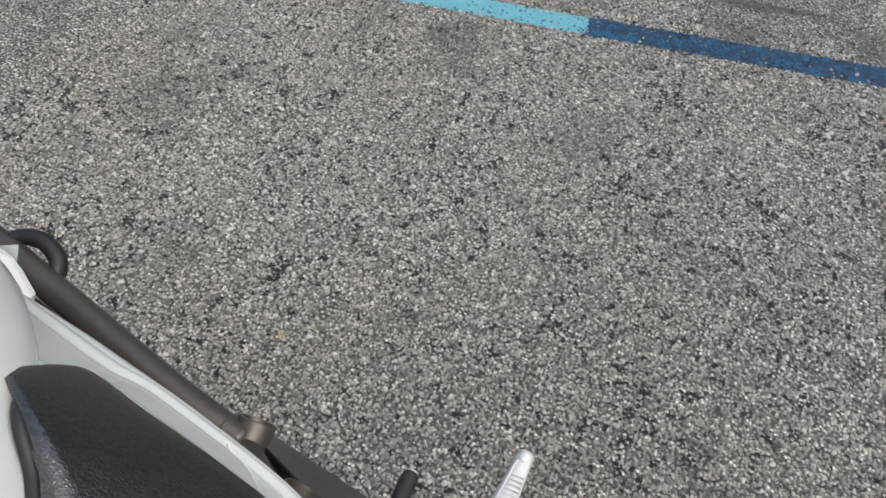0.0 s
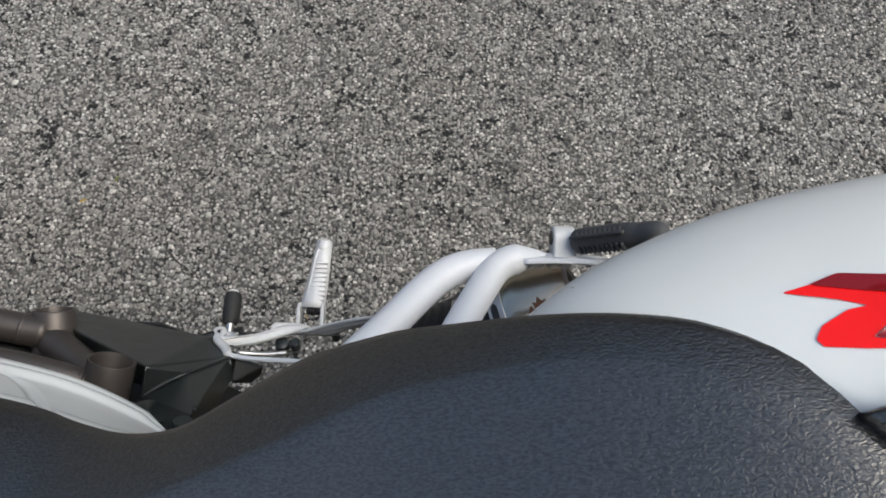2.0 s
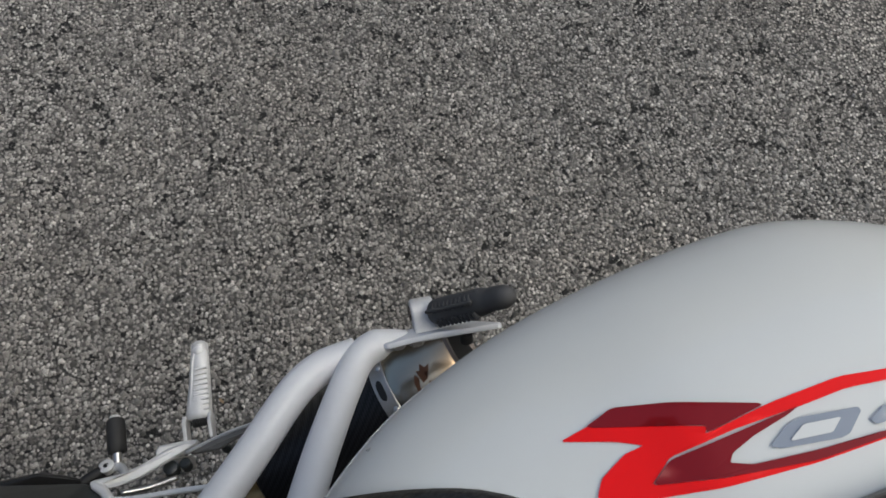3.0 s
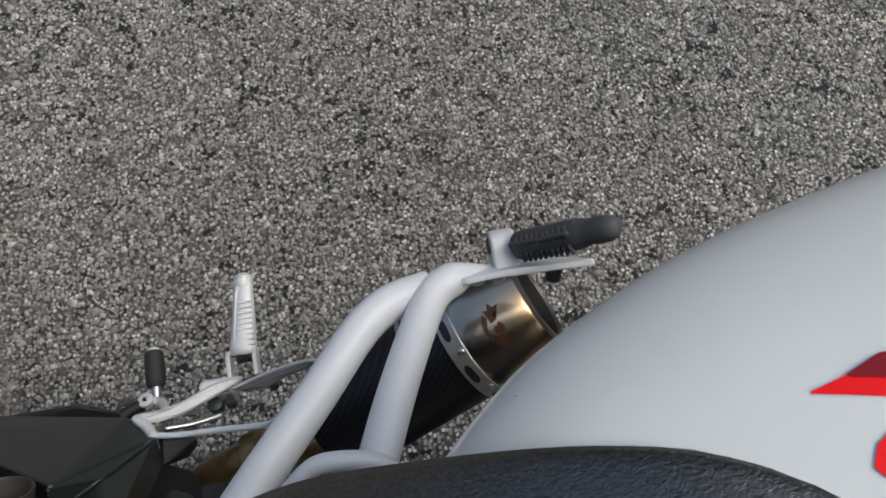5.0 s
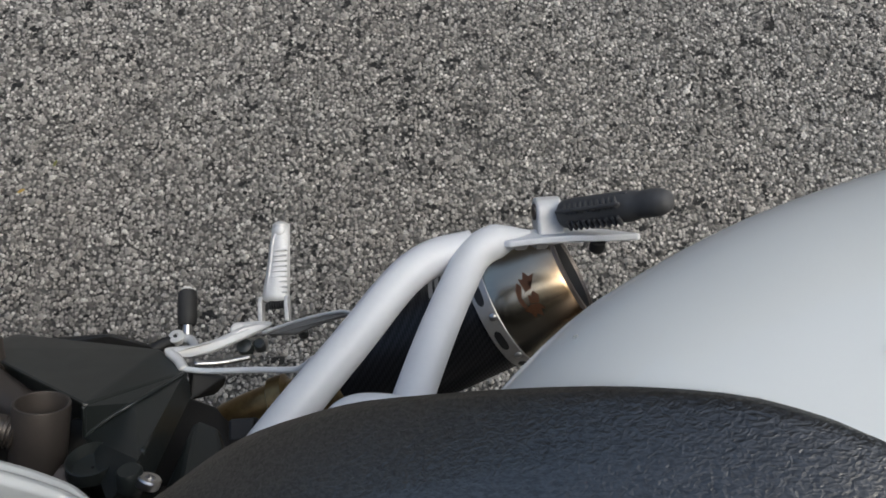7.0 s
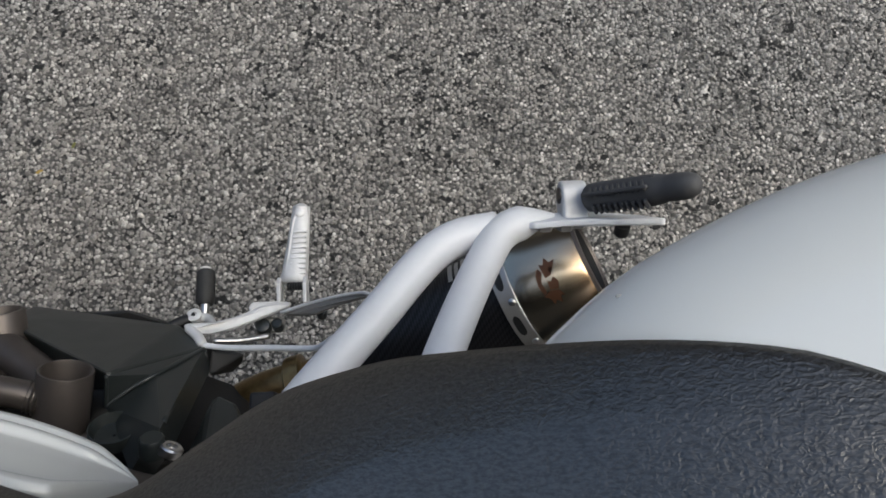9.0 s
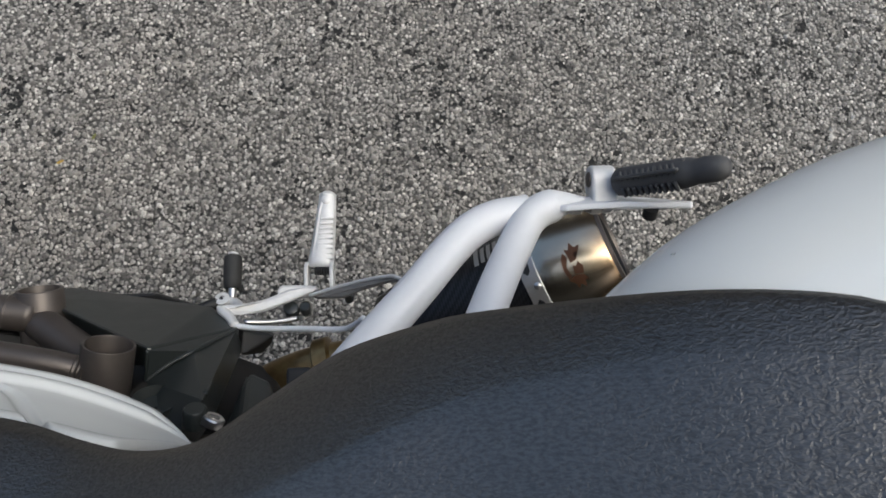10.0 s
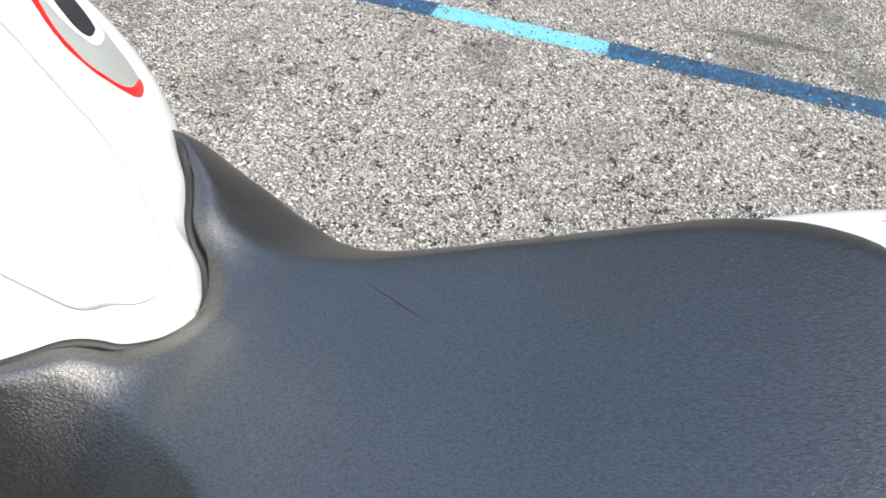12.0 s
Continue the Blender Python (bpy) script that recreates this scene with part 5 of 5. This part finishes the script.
# ---- silencer and pipe ----
M0, M1 = Vector((0.0555, 0.1708, 0.440)), Vector((0.190, 0.2165, 0.506))
MAX = (M1 - M0).normalized()
silencer = lathe("silencer", [(0.0, 0.030), (0.012, 0.044), (0.03, 0.0475), ((M1 - M0).length, 0.0475)], M0, MAX, "carbon", bike, "carbon fibre exhaust silencer with titanium end cap", sides=56)
L = (M1 - M0).length
lathe("clamp_ring", [(L - 0.014, 0.0480), (L - 0.0135, 0.0492), (L - 0.001, 0.0492), (L, 0.0484)], M0, MAX, "grey_alu", silencer, "riveted steel band", sides=56, cap=False)
lathe("end_cap", [(L - 0.0005, 0.0486), (L + 0.001, 0.0490), (L + 0.010, 0.0485), (L + 0.050, 0.0390), (L + 0.054, 0.0360), (L + 0.054, 0.0335)], M0, MAX, "titanium", silencer, "heat-tinted titanium silencer end cap", sides=64, cap=False)
lathe("outlet", [(L + 0.0545, 0.0338), (L + 0.048, 0.0325), (L + 0.012, 0.031), (L + 0.010, 0.002)], M0, MAX, "black", silencer, "black inside of the silencer outlet", sides=48, cap=False)
lathe("end_rim", [(L + 0.0525, 0.0375), (L + 0.0550, 0.0368), (L + 0.0556, 0.0345), (L + 0.0530, 0.0330)], M0, MAX, "bronze", silencer, "brown heat-stained outlet rim", sides=56, cap=False)
up0 = Vector((0, 0, 1))
ME1 = (up0 - MAX * up0.dot(MAX)).normalized()
ME2 = MAX.cross(ME1).normalized()
for k in range(8):
    a = radians(12 + 45 * k)
    d = ME1 * math.cos(a) + ME2 * math.sin(a)
    lathe("rivet", [(0, 0.0030), (0.0010, 0.0028), (0.0018, 0.0016), (0.0020, 0.0004)], M0 + MAX * (L - 0.0045) + d * 0.0490, d, "steel", silencer, "", sides=14)
# black strips on the unbroken band paint the dark depth of its slots
for k in range(8):
    a0 = radians(12 + 45 * k + 12)
    rows = []
    for j in range(9):
        a = a0 + radians(21) * j / 8
        d = ME1 * math.cos(a) + ME2 * math.sin(a)
        hw = 0.0030 * math.sqrt(max(0.05, 1 - abs(j / 4 - 1) ** 4))
        rows += [M0 + MAX * (L - 0.008 - hw) + d * 0.0494, M0 + MAX * (L - 0.008 + hw) + d * 0.0494]
    obj("slot", rows, grid_faces(9, 2), "black", silencer, "flat black strip painted as a dark slot in the band")
# brown emblem and pale lettering bars on the curved skins
def on_cap(s, a, lift=0.0006):
    d = ME1 * math.cos(a) + ME2 * math.sin(a)
    r = 0.0485 - 0.010 * max(0.0, (s - 0.010) / 0.040)
    return M0 + MAX * (L + s) + d * (r + lift)
EMBLEM = [
    [(0.0180, 20.0), (0.0215, 24.0), (0.0225, 31.0), (0.0250, 27.0), (0.0280, 33.0), (0.0290, 25.0), (0.0320, 27.0), (0.0300, 20.0), (0.0240, 17.0)],
    [(0.0175, 10.0), (0.0190, 19.0), (0.0215, 17.0), (0.0205, 8.0), (0.0235, -1.0), (0.0215, -6.0), (0.0185, 0.0)],
    [(0.0240, 16.0), (0.0300, 19.0), (0.0320, 12.0), (0.0295, 6.0), (0.0270, 10.0), (0.0250, 8.0)],
    [(0.0245, 5.0), (0.0290, 4.0), (0.0325, -3.0), (0.0350, -9.0), (0.0310, -8.0), (0.0285, -14.0), (0.0262, -7.0), (0.0235, -9.0), (0.0242, -2.0)],
]
for stroke in EMBLEM:
    bme = fill([(s, a * 0.0007) for s, a in stroke], 0.003)
    for v in bme.verts:
        v.co = on_cap(v.co.x, radians(v.co.y / 0.0007), 0.0005)
    part("emblem", bme, "emblem", silencer, "brown etched emblem stroke", smooth=True)
for s0, s1, a0, a1 in ((-0.046, -0.042, -52, -30), (-0.040, -0.0365, -52, -31), (-0.0345, -0.031, -53, -32), (-0.029, -0.0255, -54, -33), (-0.0235, -0.020, -55, -34)):
    rows = []
    for j in range(7):
        a = radians(a0 + (a1 - a0) * j / 6)
        rows += [on_cap(s0, a, 0.0000), on_cap(s1, a, 0.0000)]
    obj("lettering_bar", rows, grid_faces(7, 2), "grey_alu", silencer, "pale grey bar of lettering")

exhaust = tube("link_pipe", [(-0.12, 0.10, 0.40), (-0.06, 0.135, 0.442), (-0.02, 0.151, 0.456), (0.02, 0.158, 0.462), (0.06, 0.160, 0.466)], 0.0170, "brass", bike, "brown and gold heat-stained exhaust link pipe", sides=24)
lathe("pipe_flange", [(-0.008, 0.0180), (-0.006, 0.0225), (0.006, 0.0225), (0.008, 0.0180)], (0.002, 0.1555, 0.4595), (0.97, 0.22, 0.14), "brass", exhaust, "golden pipe clamp", sides=28)
hull_part("reservoir", [(x, y, z) for x in (-0.006, 0.010) for y in (0.127, 0.141) for z in (0.585, 0.600)], "black", bike, "small black fluid reservoir", 0.002)
tube("scratch", [(0.0668, 0.1602, 0.6768), (0.0672, 0.1585, 0.6772), (0.0685, 0.1565, 0.6772)], 0.00025, "black", carrier, "dark scratch in the silver paint", sides=6)
streak = [(x, y, seat_height(x, y) + 0.0001) for x, y in ((0.001, 0.0500), (0.012, 0.0455), (0.022, 0.0420), (0.034, 0.0375), (0.048, 0.0335))]
tube("scuff", streak, lambda u: 0.0003 * math.sin(math.pi * min(1.0, max(0.0, u))) + 0.0001, "rubber", seat, "thin dark scuff across the seat", sides=8, flat=0.3)


# ---- crumbs of leaf on the asphalt ----
def leaf_fragment(x, y, size, turn, mat, label):
    bm = bmesh.new()
    ring = []
    for k in range(9):
        a = 2 * math.pi * k / 9
        r = size * (0.55 + 0.45 * abs(math.cos(a))) * (0.85 if k % 2 else 1.0)
        px, py = r * math.cos(a), 0.6 * r * math.sin(a)
        ring.append(bm.verts.new((x + px * math.cos(turn) - py * math.sin(turn), y + px * math.sin(turn) + py * math.cos(turn), 0.0026 + 0.10 * abs(py))))
    f = bm.faces.new(ring)
    ext = bmesh.ops.extrude_face_region(bm, geom=[f])
    bmesh.ops.translate(bm, vec=(0, 0, 0.0005), verts=[g for g in ext["geom"] if isinstance(g, bmesh.types.BMVert)])
    return tagged(part("leaf_fragment", bm, mat, None), label, "leaf", "leaf crumbs on the asphalt")


leaf_fragment(-0.4305, 0.5768, 0.0060, 1.2, "leaf_green", "small olive green leaf crumb lying on asphalt")
leaf_fragment(-0.4800, 0.5342, 0.0065, 0.5, "leaf_yellow", "small yellow leaf crumb lying on asphalt")
leaf_fragment(-0.0846, 0.3430, 0.0055, 2.2, "leaf_brown", "small tan leaf crumb lying on asphalt")
